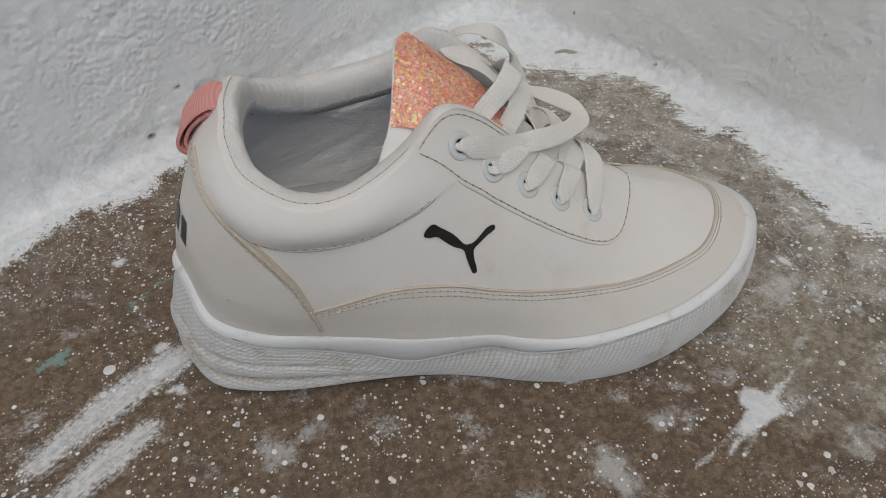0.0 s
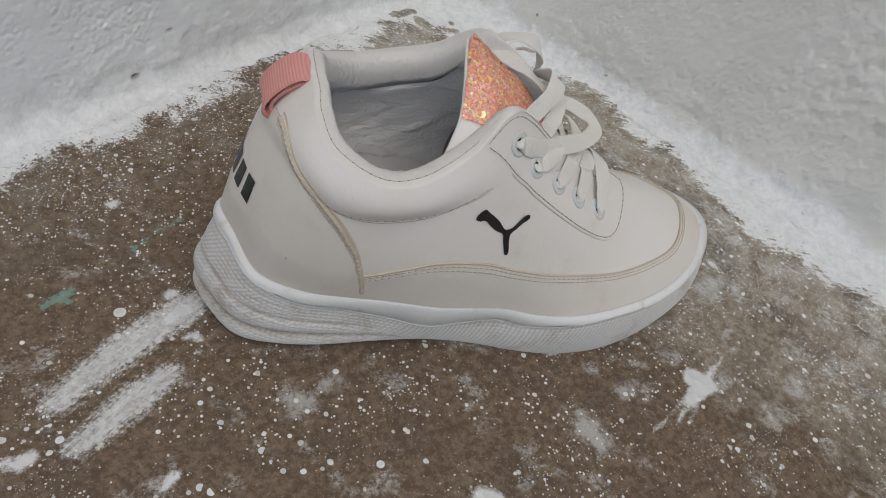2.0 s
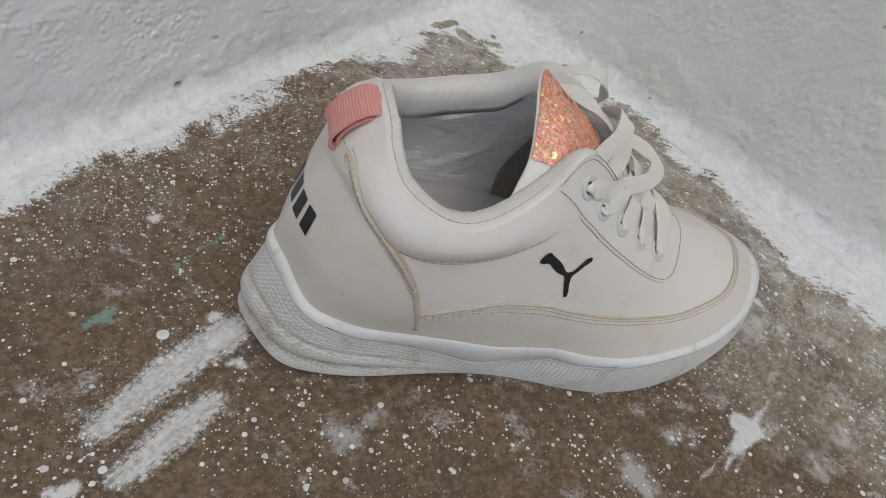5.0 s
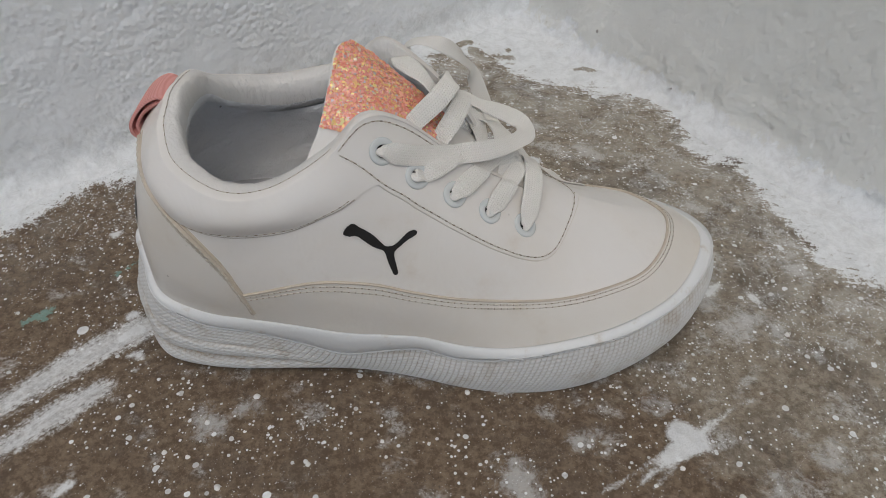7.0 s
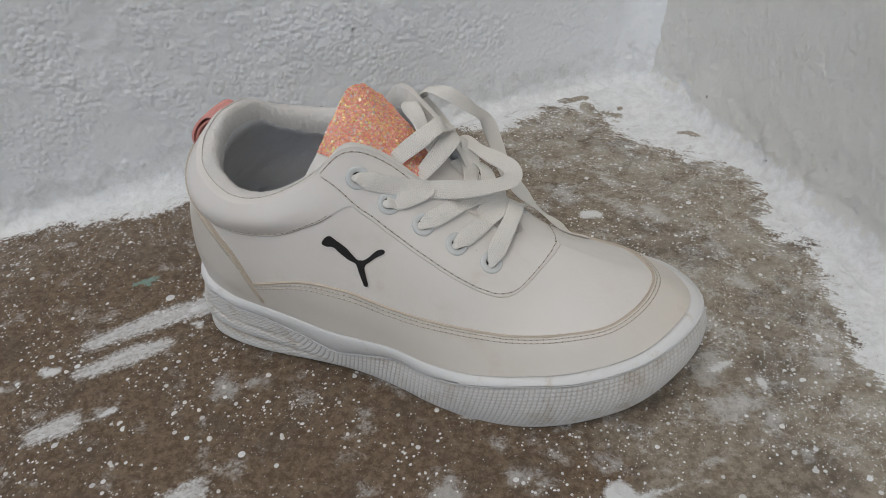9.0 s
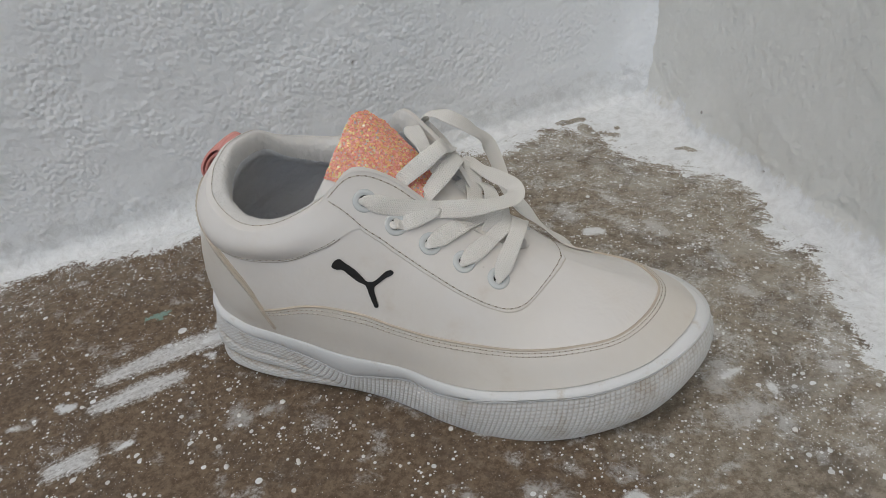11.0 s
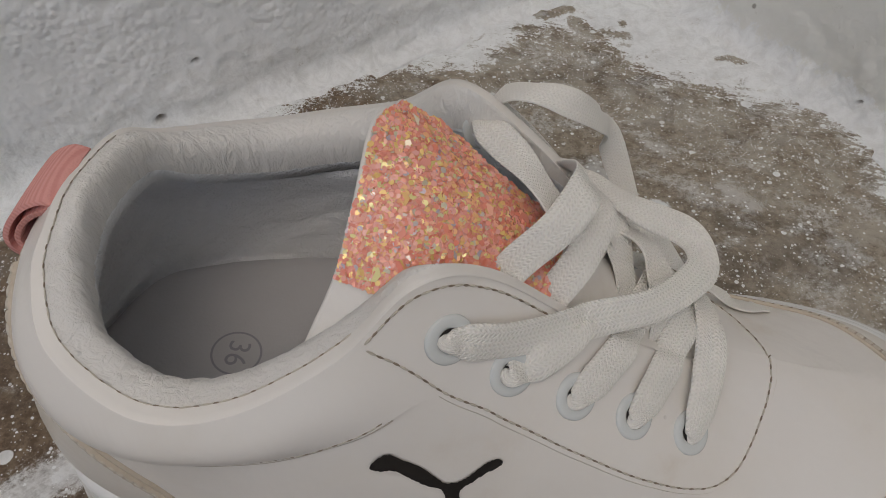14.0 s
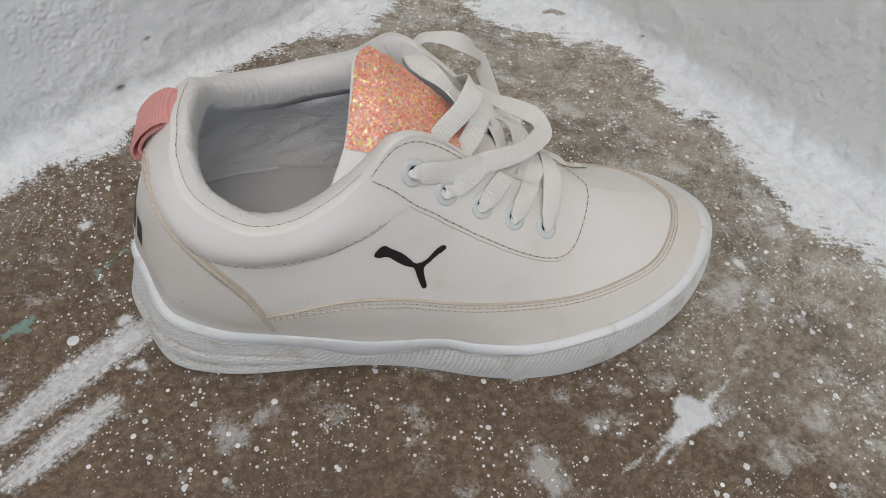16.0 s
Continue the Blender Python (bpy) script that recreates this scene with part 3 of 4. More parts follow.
wall("wall_left", LEFT_N, LEFT_D, edge((-3000, -420, 14), (-420, 240, 420), (240, 500, 6)), 31, 1.1, 13, -0.04, WALL_LEFT, "rough whitewashed stucco wall meeting the floor in a rounded foot", [(61, 11, 2.2), (84, 34, 1.3), (265, 88, 4.5), (298, 32, 1.6), (308, 21, 3.0), (118, 85, 1.3)])
wall("wall_right", RIGHT_N, RIGHT_D, edge((-500, -150, 6), (-150, 420, 340), (420, 3000, 14)), 57, 2.1, 15, 0.13, WALL_RIGHT, "smoother whitewashed plaster wall with thick paint at its foot", [(-130, 21, 1.6), (23, 9, 1.0), (120, 123, 1.3)])
H, A = np.meshgrid(edge((0, 60, 60), (60, 300, 120), (300, 700, 20), (700, 2600, 6)), np.linspace(0, 1, 40), indexing="ij")
reach = 30 + 9 * rugged(H, A * 0, 55, 3, 71) + 16 * np.exp(-H / 20)
depth = np.stack([LEFT_D - 0.04 * np.clip(H, 0, 160), RIGHT_D + 0.13 * np.clip(H, 0, 160)], -1)
corner = depth @ np.linalg.inv(np.stack([LEFT_N, RIGHT_N])).T
along_l, along_r = np.array([-LEFT_N[1], LEFT_N[0]]), np.array([RIGHT_N[1], -RIGHT_N[0]])
lumps = 1.7 + 2.4 * rugged(H, A * 45, 19, 4, 75)
into = 1.6 * np.cos(np.pi * A) ** 4 - lumps * np.sin(np.pi * A) ** 2
ground = corner + along_l * (reach * (1 - A) ** 2)[..., None] + along_r * (reach * 0.7 * A ** 2)[..., None]
ground = ground + (LEFT_N * (1 - A)[..., None] + RIGHT_N * A[..., None]) * into[..., None]
tagged(part("trim_corner", sheet(np.concatenate([ground, H[..., None]], -1)), WALL_LEFT), "thick lumpy whitewash rounding the corner of the walls", "trim", kind="structure")
DROPS = [(60.2, -56, 2.4), (151, -54, 2.2), (235, -90, 2.0), (255, -102, 2.2), (87, -88, 1.7), (42, -69, 1.8), (38, -85, 1.6), (53, -98, 2.0), (17, -124, 1.7), (28, -83, 1.7), (5, -56, 1.5)]
DROPS += [(118, -85, 1.3), (116, -78, 1.5), (135, -79, 1.2), (86, -87, 1.6), (83, -50, 1.0), (129, -112, 1.5), (74, -121, 1.6), (89, -121, 1.3), (23, -137, 1.8), (-49, -83, 2.0), (299, -22, 1.7), (213, -51, 1.2), (158, -87, 1.1)]
for x, y, r in DROPS:
    r *= 0.72
    rng = random.Random(int(x * 7))
    bm = bmesh.new()
    rim = [bm.verts.new(((x + r * rng.uniform(0.8, 1.15) * math.cos(a)) * 0.001, (y + r * rng.uniform(0.8, 1.15) * math.sin(a)) * 0.001, -0.0009)) for a in np.linspace(0, 2 * math.pi, 15)[:-1]]
    lid = [bm.verts.new(((v.co.x * 1000 - x) * 0.0006 + x * 0.001, (v.co.y * 1000 - y) * 0.0006 + y * 0.001, 0.0003)) for v in rim]
    for i in range(len(rim)):
        j = (i + 1) % len(rim)
        bm.faces.new((rim[i], rim[j], lid[j], lid[i]))
    bm.faces.new(lid)
    tagged(part("paint_drop", bm, PAINT_DROP), "dried white paint drop on the concrete", "paint drop", "paint drops on the floor")

# ---- the shoe ----
shoe = tagged(new("sneaker"), "white leather sneaker with coral glitter tongue, standing on the concrete", "shoe")
shoe.location = (0.13, -0.005, 0)
SHOE_AT = np.array([130.0, -5.0, 0.0])


def shoe_part(name, grid_or_mesh, mat, parent=None, label="", around=False, flip=False, smooth=True):
    mesh = sheet(grid_or_mesh - SHOE_AT, around, flip) if isinstance(grid_or_mesh, np.ndarray) else grid_or_mesh
    return part(name, mesh, mat, parent or shoe, label, smooth)


def shoe_solid(points, faces):
    return solid(np.asarray(points, float) - SHOE_AT, faces)


def blend(s, knots):
    """A smooth curve v(s) through knots of (station, v)."""
    a = np.array(knots, float)
    x, y = a[:, 0], a[:, 1]
    m = np.gradient(y, x)
    s = np.clip(s, x[0], x[-1])
    i = np.clip(np.searchsorted(x, s) - 1, 0, len(x) - 2)
    h = x[i + 1] - x[i]
    t = (s - x[i]) / h
    return (1 + 2 * t) * (1 - t) ** 2 * y[i] + t * (1 - t) ** 2 * h * m[i] + t * t * (3 - 2 * t) * y[i + 1] + t * t * (t - 1) * h * m[i + 1]


def both(st):
    """Stations counted from the heel on either half: 0 heel, 15 toe."""
    st = np.asarray(st, float) % ROUND
    return np.where(st > 15, ROUND - st, st)


COUNTER_EDGE = [(0.0, 0.80), (0.9, 0.795), (1.4, 0.75), (1.9, 0.70), (2.4, 0.68), (2.8, 0.655), (3.2, 0.605), (3.6, 0.517), (3.8, 0.458), (3.97, 0.37), (4.13, 0.19), (4.2, 0.0)]
GUARD_EDGE = [(3.9, 0.275), (4.5, 0.325), (5.0, 0.358), (5.9, 0.367), (6.7, 0.35), (7.5, 0.342), (9, 0.338), (11, 0.333), (13, 0.333), (15, 0.333)]
COLLAR_EDGE = [(0.0, 0.80), (0.9, 0.79), (1.4, 0.75), (1.9, 0.7), (2.4, 0.68), (3.1, 0.68), (4.2, 0.66), (5.0, 0.665), (5.7, 0.683), (6.4, 0.70), (7.2, 0.735)]
STAY_EDGE = [(6.2, 1.0), (6.45, 0.9), (7.03, 0.742), (7.77, 0.70), (8.57, 0.675), (9.33, 0.65), (10.0, 0.62), (10.5, 0.588), (10.8, 0.578), (11.27, 0.612), (11.55, 0.66), (11.87, 0.712), (12.5, 0.785), (13.7, 0.842), (15, 0.852)]

# body of the upper
S = np.linspace(0, 1, 420, endpoint=False)[:, None]
V = np.linspace(0, 1, 80)[None]
shell = upper(S, V)
shoe_part("upper", shell, LEATHER, around=True, label="white leather quarters and vamp, slightly yellowed")


def panel(name, st, lo, hi, high, mat, label="", rows=26, cut=True):
    """A leather piece laid on the upper between v = lo and hi over the stations st, high millimetres proud, with cut edges."""
    st = np.asarray(st, float)
    lo, hi = np.broadcast_to(lo, st.shape), np.broadcast_to(hi, st.shape)
    v = lo[:, None] + (hi - lo)[:, None] * np.linspace(0, 1, rows)[None]
    s = np.broadcast_to(st[:, None] / ROUND, v.shape)
    p, n = upper(s, v), normal(s, v)
    wave = 0.1 * rugged(p[..., 0] + 3 * p[..., 1], p[..., 2], 14, 2, 5)
    grid = p + n * (high + wave)[..., None]
    ob = shoe_part(name, grid, mat, label=label)
    if cut:
        around = [(grid[:, 0], n[:, 0]), (grid[-1], n[-1]), (grid[::-1, -1], n[::-1, -1]), (grid[::-1][-1][::-1], n[::-1][-1][::-1])]
        rim_p, rim_n = (np.concatenate([k[i] for k in around]) for i in (0, 1))
        strip = np.stack([rim_p, rim_p - rim_n * high * 0.5, rim_p - rim_n * (high + 0.7)], 1)
        shoe_part("cut_edge", strip, RAW, ob, flip=True)
    return ob


def tube(points, radius, sides=7):
    """A round cord along points, as a grid."""
    p = np.asarray(points, float)
    t = np.gradient(p, axis=0)
    t /= np.linalg.norm(t, axis=1)[:, None] + 1e-9
    a = np.cross(t, [0.13, 0.31, 0.94])
    a /= np.linalg.norm(a, axis=1)[:, None] + 1e-9
    b = np.cross(t, a)
    ang = np.linspace(0, 2 * math.pi, sides + 1)
    r = np.broadcast_to(radius, (len(p),))[:, None, None]
    return p[:, None] + r * (a[:, None] * np.cos(ang)[None, :, None] + b[:, None] * np.sin(ang)[None, :, None])


def on_upper(st, v, high):
    s = np.asarray(st, float) / ROUND
    return upper(s, v) + normal(s, v) * high


def evenly(p, step, shift=0.0):
    """Points every step millimetres along a polyline, with their directions."""
    d = np.r_[0, np.cumsum(np.linalg.norm(np.diff(p, axis=0), axis=1))]
    at = np.arange(step / 2 + shift, d[-1], step)
    q = np.stack([np.interp(at, d, p[:, i]) for i in range(3)], 1)
    e = np.stack([np.interp(at + 0.2, d, p[:, i]) - np.interp(at - 0.2, d, p[:, i]) for i in range(3)], 1)
    return q, e / (np.linalg.norm(e, axis=1)[:, None] + 1e-9)


def stitches(name, lines, mat=CREAM, step=2.7, long=1.7, thick=0.32, parent=None):
    """Rows of small thread stitches along lines on the leather, with the needle holes between them."""
    if mat is CREAM:
        row = stitches(name, lines, None, step, long, thick, parent)
        # Dark grains between stitches paint the shade in the needle holes.
        stitches("needle_hole", lines, PUNCH, step, (step - long) * 1.1, thick * 0.85, row)
        return row
    pts, faces = [], []
    shift = 0.5 * step if mat is PUNCH else 0.0
    for line in lines:
        for c, d in zip(*evenly(line, step, shift)):
            a = np.cross(d, (0.2, 0.5, 0.84))
            a /= np.linalg.norm(a)
            b = np.cross(d, a)
            k = len(pts)
            for e, r in ((-0.5, 0.55), (0.0, 1.0), (0.5, 0.55)):
                for x, y in ((1, 0), (0, 1), (-1, 0), (0, -1)):
                    pts.append(c + d * e * long + (a * x + b * y) * r * thick)
            for q in (0, 4):
                for i in range(4):
                    faces.append((k + q + i, k + q + (i + 1) % 4, k + q + 4 + (i + 1) % 4, k + q + 4 + i))
            faces += [(k + 3, k + 2, k + 1, k), (k + 8, k + 9, k + 10, k + 11)]
    return shoe_part(name, shoe_solid(pts, faces), mat or CREAM, parent)


# rolled rim and lining
up = np.array([0, 0, 1.0])


def rim_rings(st):
    """Rings that roll from the top line over and into the shoe, at the stations st."""
    s = st / ROUND
    top = upper(s, 1.0)
    inward = np.stack([top[:, 0] + 34 * np.clip((88 - top[:, 0]) / 46, 0, 1) ** 1.4 - 20 * np.clip((top[:, 0] - 164) / 17, 0, 1) ** 2, np.full(len(s), AXIS), top[:, 2]], -1) - top
    inward[:, 2] = 0
    inward /= np.linalg.norm(inward, axis=1)[:, None] + 1e-9
    soft = np.clip((7.6 - np.abs(st)) / 1.6, 0, 1)[:, None]
    soft = soft * soft * (3 - 2 * soft)
    wrinkle = lambda k: (0.55 * lattice(s * 420 + k * 2.1, s * 0 + 3 + k, 4) + 0.3 * lattice(s * 170, s * 0 + 5 + 2 * k, 4))[:, None] * soft * 0.6
    n_top = normal(s, np.ones(len(s)))
    flat = ((0.3 + 0.7 * np.clip((np.abs(st) - 1.5) / 2.5, 0, 1)) * (1 - 0.5 * np.clip((st - 1.0) / 1.5, 0, 1)))[:, None]
    # on the far side the stay's inner face turns down towards the tongue
    behind = np.exp(-((st + 7.6) / 0.8) ** 2)[:, None]
    tight = (1 - 0.5 * np.exp(-(st / 2.6) ** 2))[:, None]
    rim = []
    for k, (a, h, w) in enumerate(((0.0, 0.0, 0), (0.25, 0.75, 0), (1.1, 1.4, 0), (2.9, 2.0, 0.2), (5.2, 2.3, 0.4), (7.6, 1.8, 0.7), (9.6, 0.4, 1.0), (10.8, -1.9, 1.1), (11.3, -5.0, 1.0), (11.0, -8.5, 0.8), (10.3, -12.0, 0.4))):
        thin = (min(a, 2.0), min(h, 0.6) if h > 0 else h * 0.16)
        rim.append(top + n_top * (0.55 + 0.45 * (1 - soft)) * max(0, 1 - k / 2) + inward * (a * tight * soft + thin[0] * (1 - soft) + wrinkle(k) * w) + up * ((h * flat if h > 0 else h) * soft + thin[1] * (1 - soft)) + behind * (inward * (0.5 * max(0, k - 5)) + up * (-1.6 * max(0, k - 4))))
    return s, soft, inward, rim


# heel counter round the heel, the guard round the toe, the padded collar, the lace stay round the throat
st = np.linspace(-4.19, 4.19, 220)
panel("heel_counter", st, 0.0, np.maximum(blend(np.abs(st), COUNTER_EDGE), 0.002), 0.7, LEATHER_PANEL, "slightly darker, warmer white leather heel counter", 30)
st = np.linspace(3.95, ROUND - 3.95, 420)
panel("toe_guard", st, 0.0, blend(both(st), GUARD_EDGE), 0.6, LEATHER_PANEL, "slightly darker, warmer white leather guard round toe and side", 20)
st = np.linspace(-7.2, 7.2, 270)
lo = blend(both(st), COLLAR_EDGE)
v = lo[:, None] + (1.0 - lo)[:, None] * np.linspace(0, 1, 26)[None]
s = np.broadcast_to(st[:, None] / ROUND, v.shape)
over = [k + up * 0.04 for k in rim_rings(st)[3][1:4]]
shoe_part("collar", np.concatenate([upper(s, v) + normal(s, v) * 0.5, np.stack(over, 1)], 1), LEATHER, label="padded white leather collar")
st = np.linspace(6.22, ROUND - 6.22, 360)
stay = panel("lace_stay", st, blend(both(st), STAY_EDGE), 1.0, 0.65, LEATHER, "white leather lace stay with punched eyelets", 24)

near_far = lambda a, b, n: (np.linspace(a, b, n), ROUND - np.linspace(a, b, n))
for side in near_far(0.6, 4.17, 90):
    v = blend(both(side), COUNTER_EDGE)
    shoe_part("counter_seam", tube(on_upper(side, v, 0.15), 1.3 + 0.2 * np.sin(np.arange(len(side)) * 2.4)), SEAM, label="grubby folded seam edge")
    shoe_part("seam_fold", tube(on_upper(side, np.clip(v + 0.03, 0, 1), 0.05), 0.7), SEAM)
    stitches("counter_stitching", [on_upper(side, np.clip(v - 0.026, 0, 1), 0.72), on_upper(side, np.clip(v + 0.004, 0, 1), 1.25)], None, 2.5, 2.3, 0.5)
side = np.linspace(4.0, ROUND - 4.0, 380)
v = blend(both(side), GUARD_EDGE)
shoe_part("guard_seam", tube(on_upper(side, v, 0.35), 0.6), SEAM, label="grubby seam edge")
stitches("guard_stitching", [on_upper(side, v - 0.022, 0.66), on_upper(side, v - 0.048, 0.66)], step=2.6, long=1.9, thick=0.3)
side = np.linspace(-6.4, 6.4, 260)
stitches("collar_stitching", [on_upper(side, blend(both(side), COLLAR_EDGE) + 0.01, 0.5)], step=3.2, long=2.0, thick=0.24)
side = np.linspace(6.3, ROUND - 6.3, 300)
stitches("stay_stitching", [on_upper(np.linspace(6.3, 8.7, 80), 0.98, 0.75), on_upper(np.linspace(21.4, 23.7, 80), 0.93, 0.75), on_upper(side, np.clip(blend(both(side), STAY_EDGE) + 0.016, 0, 0.97), 0.75)], step=3.4, long=2.0, thick=0.3)

side = np.linspace(6.5, ROUND - 6.5, 320)
shoe_part("stay_crease", tube(on_upper(side, blend(both(side), STAY_EDGE) - 0.002, 0.0), 0.3), RAW)
# A thin dark cord paints the shade along the collar's lower seam.
side = np.linspace(2.2, 6.5, 120)
for q in (side, ROUND - side):
    shoe_part("collar_crease", tube(on_upper(q, blend(both(q), COLLAR_EDGE) - 0.004, 0.1), 0.36), CREASE)

# rim and lining all round
st = np.linspace(-15, 15, 420, endpoint=False)
s, soft, inward, rim = rim_rings(st)
shoe_part("collar_binding", np.stack(rim[:4], 1), LEATHER, around=True, label="smooth white leather edge of the collar")
shoe_part("collar_roll", np.stack(rim[3:10], 1), SOFT_LEATHER, around=True, label="rolled and creased soft white leather")
front = (st > -1.0) & (st < 6.2)
stitches("collar_edge_stitching", [(rim[3] + up * 0.14)[front]], step=3.6, long=2.6, thick=0.22)
levels = np.linspace(0.78, 0.0, 36)
inner = []
for v in levels:
    p = upper(s, v)
    away = np.clip((v - 0.45) / 0.37, 0, 1)
    q = p - normal(s, np.full(len(s), v)) * (2.2 + soft * (1.2 + 6.0 * away * away))
    q += inward * (1.0 * lattice(s * 40, s * 0 + v * 7, 12) + 0.7 * lattice(s * 90 + v * 20, s * 0 + v * 5, 13))[:, None] * (0.3 + 0.7 * soft)
    q[:, 2] -= 3.5 * np.clip((np.abs(st) - 11.5) / 1.5, 0, 1)
    inner.append(q)
floor_in = lambda x: 57.0 - 9.5 * np.clip((x - 25) / 61, 0, 1) - 13.5 * np.clip((x - 86) / 64, 0, 1)
for q in inner:
    q[:, 2] = np.maximum(q[:, 2], floor_in(q[:, 0]) - 2.5)
shoe_part("lining", np.stack(rim[9:] + inner, 1), LINING, around=True, label="soft creased grey leather lining")
cloth = []
for v in levels[3:]:
    here = np.linspace(16.2, 22.9 - 0.5 * v, 150)
    p = upper(here / ROUND, v) - normal(here / ROUND, np.full(len(here), v)) * 4.6
    p[:, 2] = np.maximum(p[:, 2], floor_in(p[:, 0]) - 1.5)
    cloth.append(p)
shoe_part("vamp_lining", np.stack(cloth, 1), CANVAS, flip=True, label="greyish brown woven cloth lining the toe")
sole_in = inner[-1]
hub = np.linspace(0, 1, 14)
centre = np.stack([np.clip(sole_in[:, 0], 45, 225), np.full(len(s), -4.0), sole_in[:, 2]], -1)
foot = sole_in[:, None] * (1 - hub)[None, :, None] + centre[:, None] * hub[None, :, None]
foot[..., 2] = floor_in(foot[..., 0]) - 1.2 * np.exp(-hub[None] * 30)
insole = shoe_part("insole", foot, INSOLE, around=True, flip=True, label="flat grey insole with a faded size stamp")
words = bpy.data.curves.new("size", "FONT")
words.body, words.size, words.align_x, words.align_y = "36", 8.4, "CENTER", "CENTER"
holder = bpy.data.objects.new("size", words)
size_mesh = bpy.data.meshes.new_from_object(holder)
bpy.data.objects.remove(holder)
size_mesh.transform(Matrix(((0, 0.001, 0, 0.0578), (-0.001, 0, 0, -0.0035), (0, 0, 0.001, 0), (0, 0, 0, 1))))
for vert in size_mesh.vertices:
    vert.co.z = (float(floor_in(vert.co.x * 1000)) + 0.15) * 0.001
    vert.co -= Vector(SHOE_AT) * 0.001
shoe_part("size_stamp", size_mesh, INK, insole, "the number 36 in faded ink", smooth=False)
turn = np.linspace(0, 2 * math.pi, 49)
circle = np.stack([np.stack([57.8 + r * np.cos(turn), -3.5 + r * np.sin(turn), floor_in(57.8 + r * np.cos(turn)) + 0.15], -1) for r in (6.3, 6.9)], 1)
shoe_part("size_ring", circle, INK, insole)

# sole: textured outsole wall, smooth welt above it, flat underside
GROUND = [(6, -6, 1.5), (12, -21.5, 0.8), (21, -34.5, 0.2), (38, -39.5, 0), (58, -41, 0), (78, -41.5, 0.8), (97, -42.8, 2.2), (114, -44.8, 2.6),
          (131, -48, 1.8), (149, -52, 0.5), (169, -54.3, 0), (192, -53, 0.5), (215, -46.5, 3), (238, -34, 8), (252.5, -16.5, 14), (257, 1, 16)]
BULGE = [(2, -8, 20), (8.5, -24, 19), (19.5, -37.5, 17), (38, -44, 16), (60, -45.5, 14.5), (80, -45.5, 11.5), (98, -46.5, 9.5), (115, -47.5, 9.5),
         (131, -49.5, 10.5), (149, -54, 10.5), (170, -56.8, 12), (194, -55.3, 13.5), (218, -48.5, 15), (242, -35.5, 20), (257.5, -17, 26), (262.5, 1, 28)]
GROOVE = [(10.5, -9.5, 50), (16, -22.5, 46), (24, -37.5, 41), (41, -44.5, 34.5), (62, -46, 30.5), (81, -46.5, 24.5), (99, -48.5, 19.8), (115, -48.3, 21),
          (131, -48.2, 22), (148, -52.5, 20.8), (170, -55.9, 24.8), (193, -53.5, 28.3), (216, -47, 29.7), (239, -33.5, 33), (254, -16, 36.5), (259.5, 1, 38)]
s = np.linspace(0, 1, 1800, endpoint=False)
low, bulge, groove, feather = (ring(closed(l), s) for l in (GROUND, BULGE, GROOVE, FEATHER))
w = np.linspace(0, 1, 76)[None, :, None]
wall_grid = low[:, None] * ((1 - w) * (1 - 2 * w)) + bulge[:, None] * (4 * w * (1 - w)) + groove[:, None] * (w * (2 * w - 1))
out = np.stack([np.gradient(groove[:, 1]), -np.gradient(groove[:, 0]), 0 * s], -1)
out /= np.linalg.norm(out, axis=1)[:, None]
arc = np.r_[0, np.cumsum(np.linalg.norm(np.diff(bulge, axis=0), axis=1))]
tall = np.linalg.norm(groove - low, axis=1)
drop = (1 - w[..., 0]) * tall[:, None]
near_line = lambda x: np.abs(x - np.round(x)) * 2
heel = np.clip((95 - bulge[:, 0]) / 40, 0, 1)[:, None]
lines = np.minimum(near_line((arc[:, None] + (0.3 + 0.9 * heel) * drop) / 2.3), near_line((drop + 0.6 + 0.5 * np.sin(arc / 35)[:, None]) / 1.85))
inset = np.clip(1.15 - lines / 0.26, 0, 1) * np.clip(drop / 1.0, 0, 1)
f = 1 - w[..., 0]
lobe = lambda at, wide: np.exp(-((f - at) / wide) ** 2) * heel
fold = lobe(0.6, 0.05) + 0.35 * lobe(0.3, 0.03)
wall_grid = wall_grid - out[:, None] * (0.7 * inset + 2.4 * fold - 2.2 * lobe(0.8, 0.13) - 1.2 * lobe(0.42, 0.12))[..., None]
outsole_mesh = sheet(wall_grid - SHOE_AT, True)
# Grooves of the grid and the folds, which the material darkens.
outsole_mesh.attributes.new("groove", "FLOAT", "POINT").data.foreach_set("value", np.clip(inset * (0.6 + 0.4 * fold) + 0.95 * fold, 0, 1).ravel().astype(np.float32))
shoe_part("outsole", outsole_mesh, TREAD, label="white rubber outsole wall with a fine grid relief")
under_grid = np.stack([low * (1 - q) + np.stack([np.clip(low[:, 0], 40, 220), np.full(len(s), -5.0), low[:, 2] + 0.4], -1) * q for q in (0, 0.05, 0.5, 1.0)], 1)
shoe_part("tread", under_grid[::5], TREAD, around=True, flip=True, label="flat white rubber underside")
belt = [groove - out * 0.9, groove + out * 0.2 + up * 0.6, groove + out * 0.9 + up * 1.8]
for q, o in ((0.25, 1.45), (0.42, 1.8), (0.56, 1.95), (0.7, 1.9), (0.82, 1.6), (0.92, 1.1), (1.0, 0.3)):
    belt.append(groove * (1 - q) + feather * q + out * o)
belt.append(feather - out * 0.6 - up * 1.2)
shoe_part("midsole", np.stack(belt, 1)[::3], RUBBER, around=True, label="smooth white rubber welt with a raised lip")
shoe_part("sole_line", tube(np.concatenate([groove, groove[:1]])[::3], 0.5, 6), RUBBER)

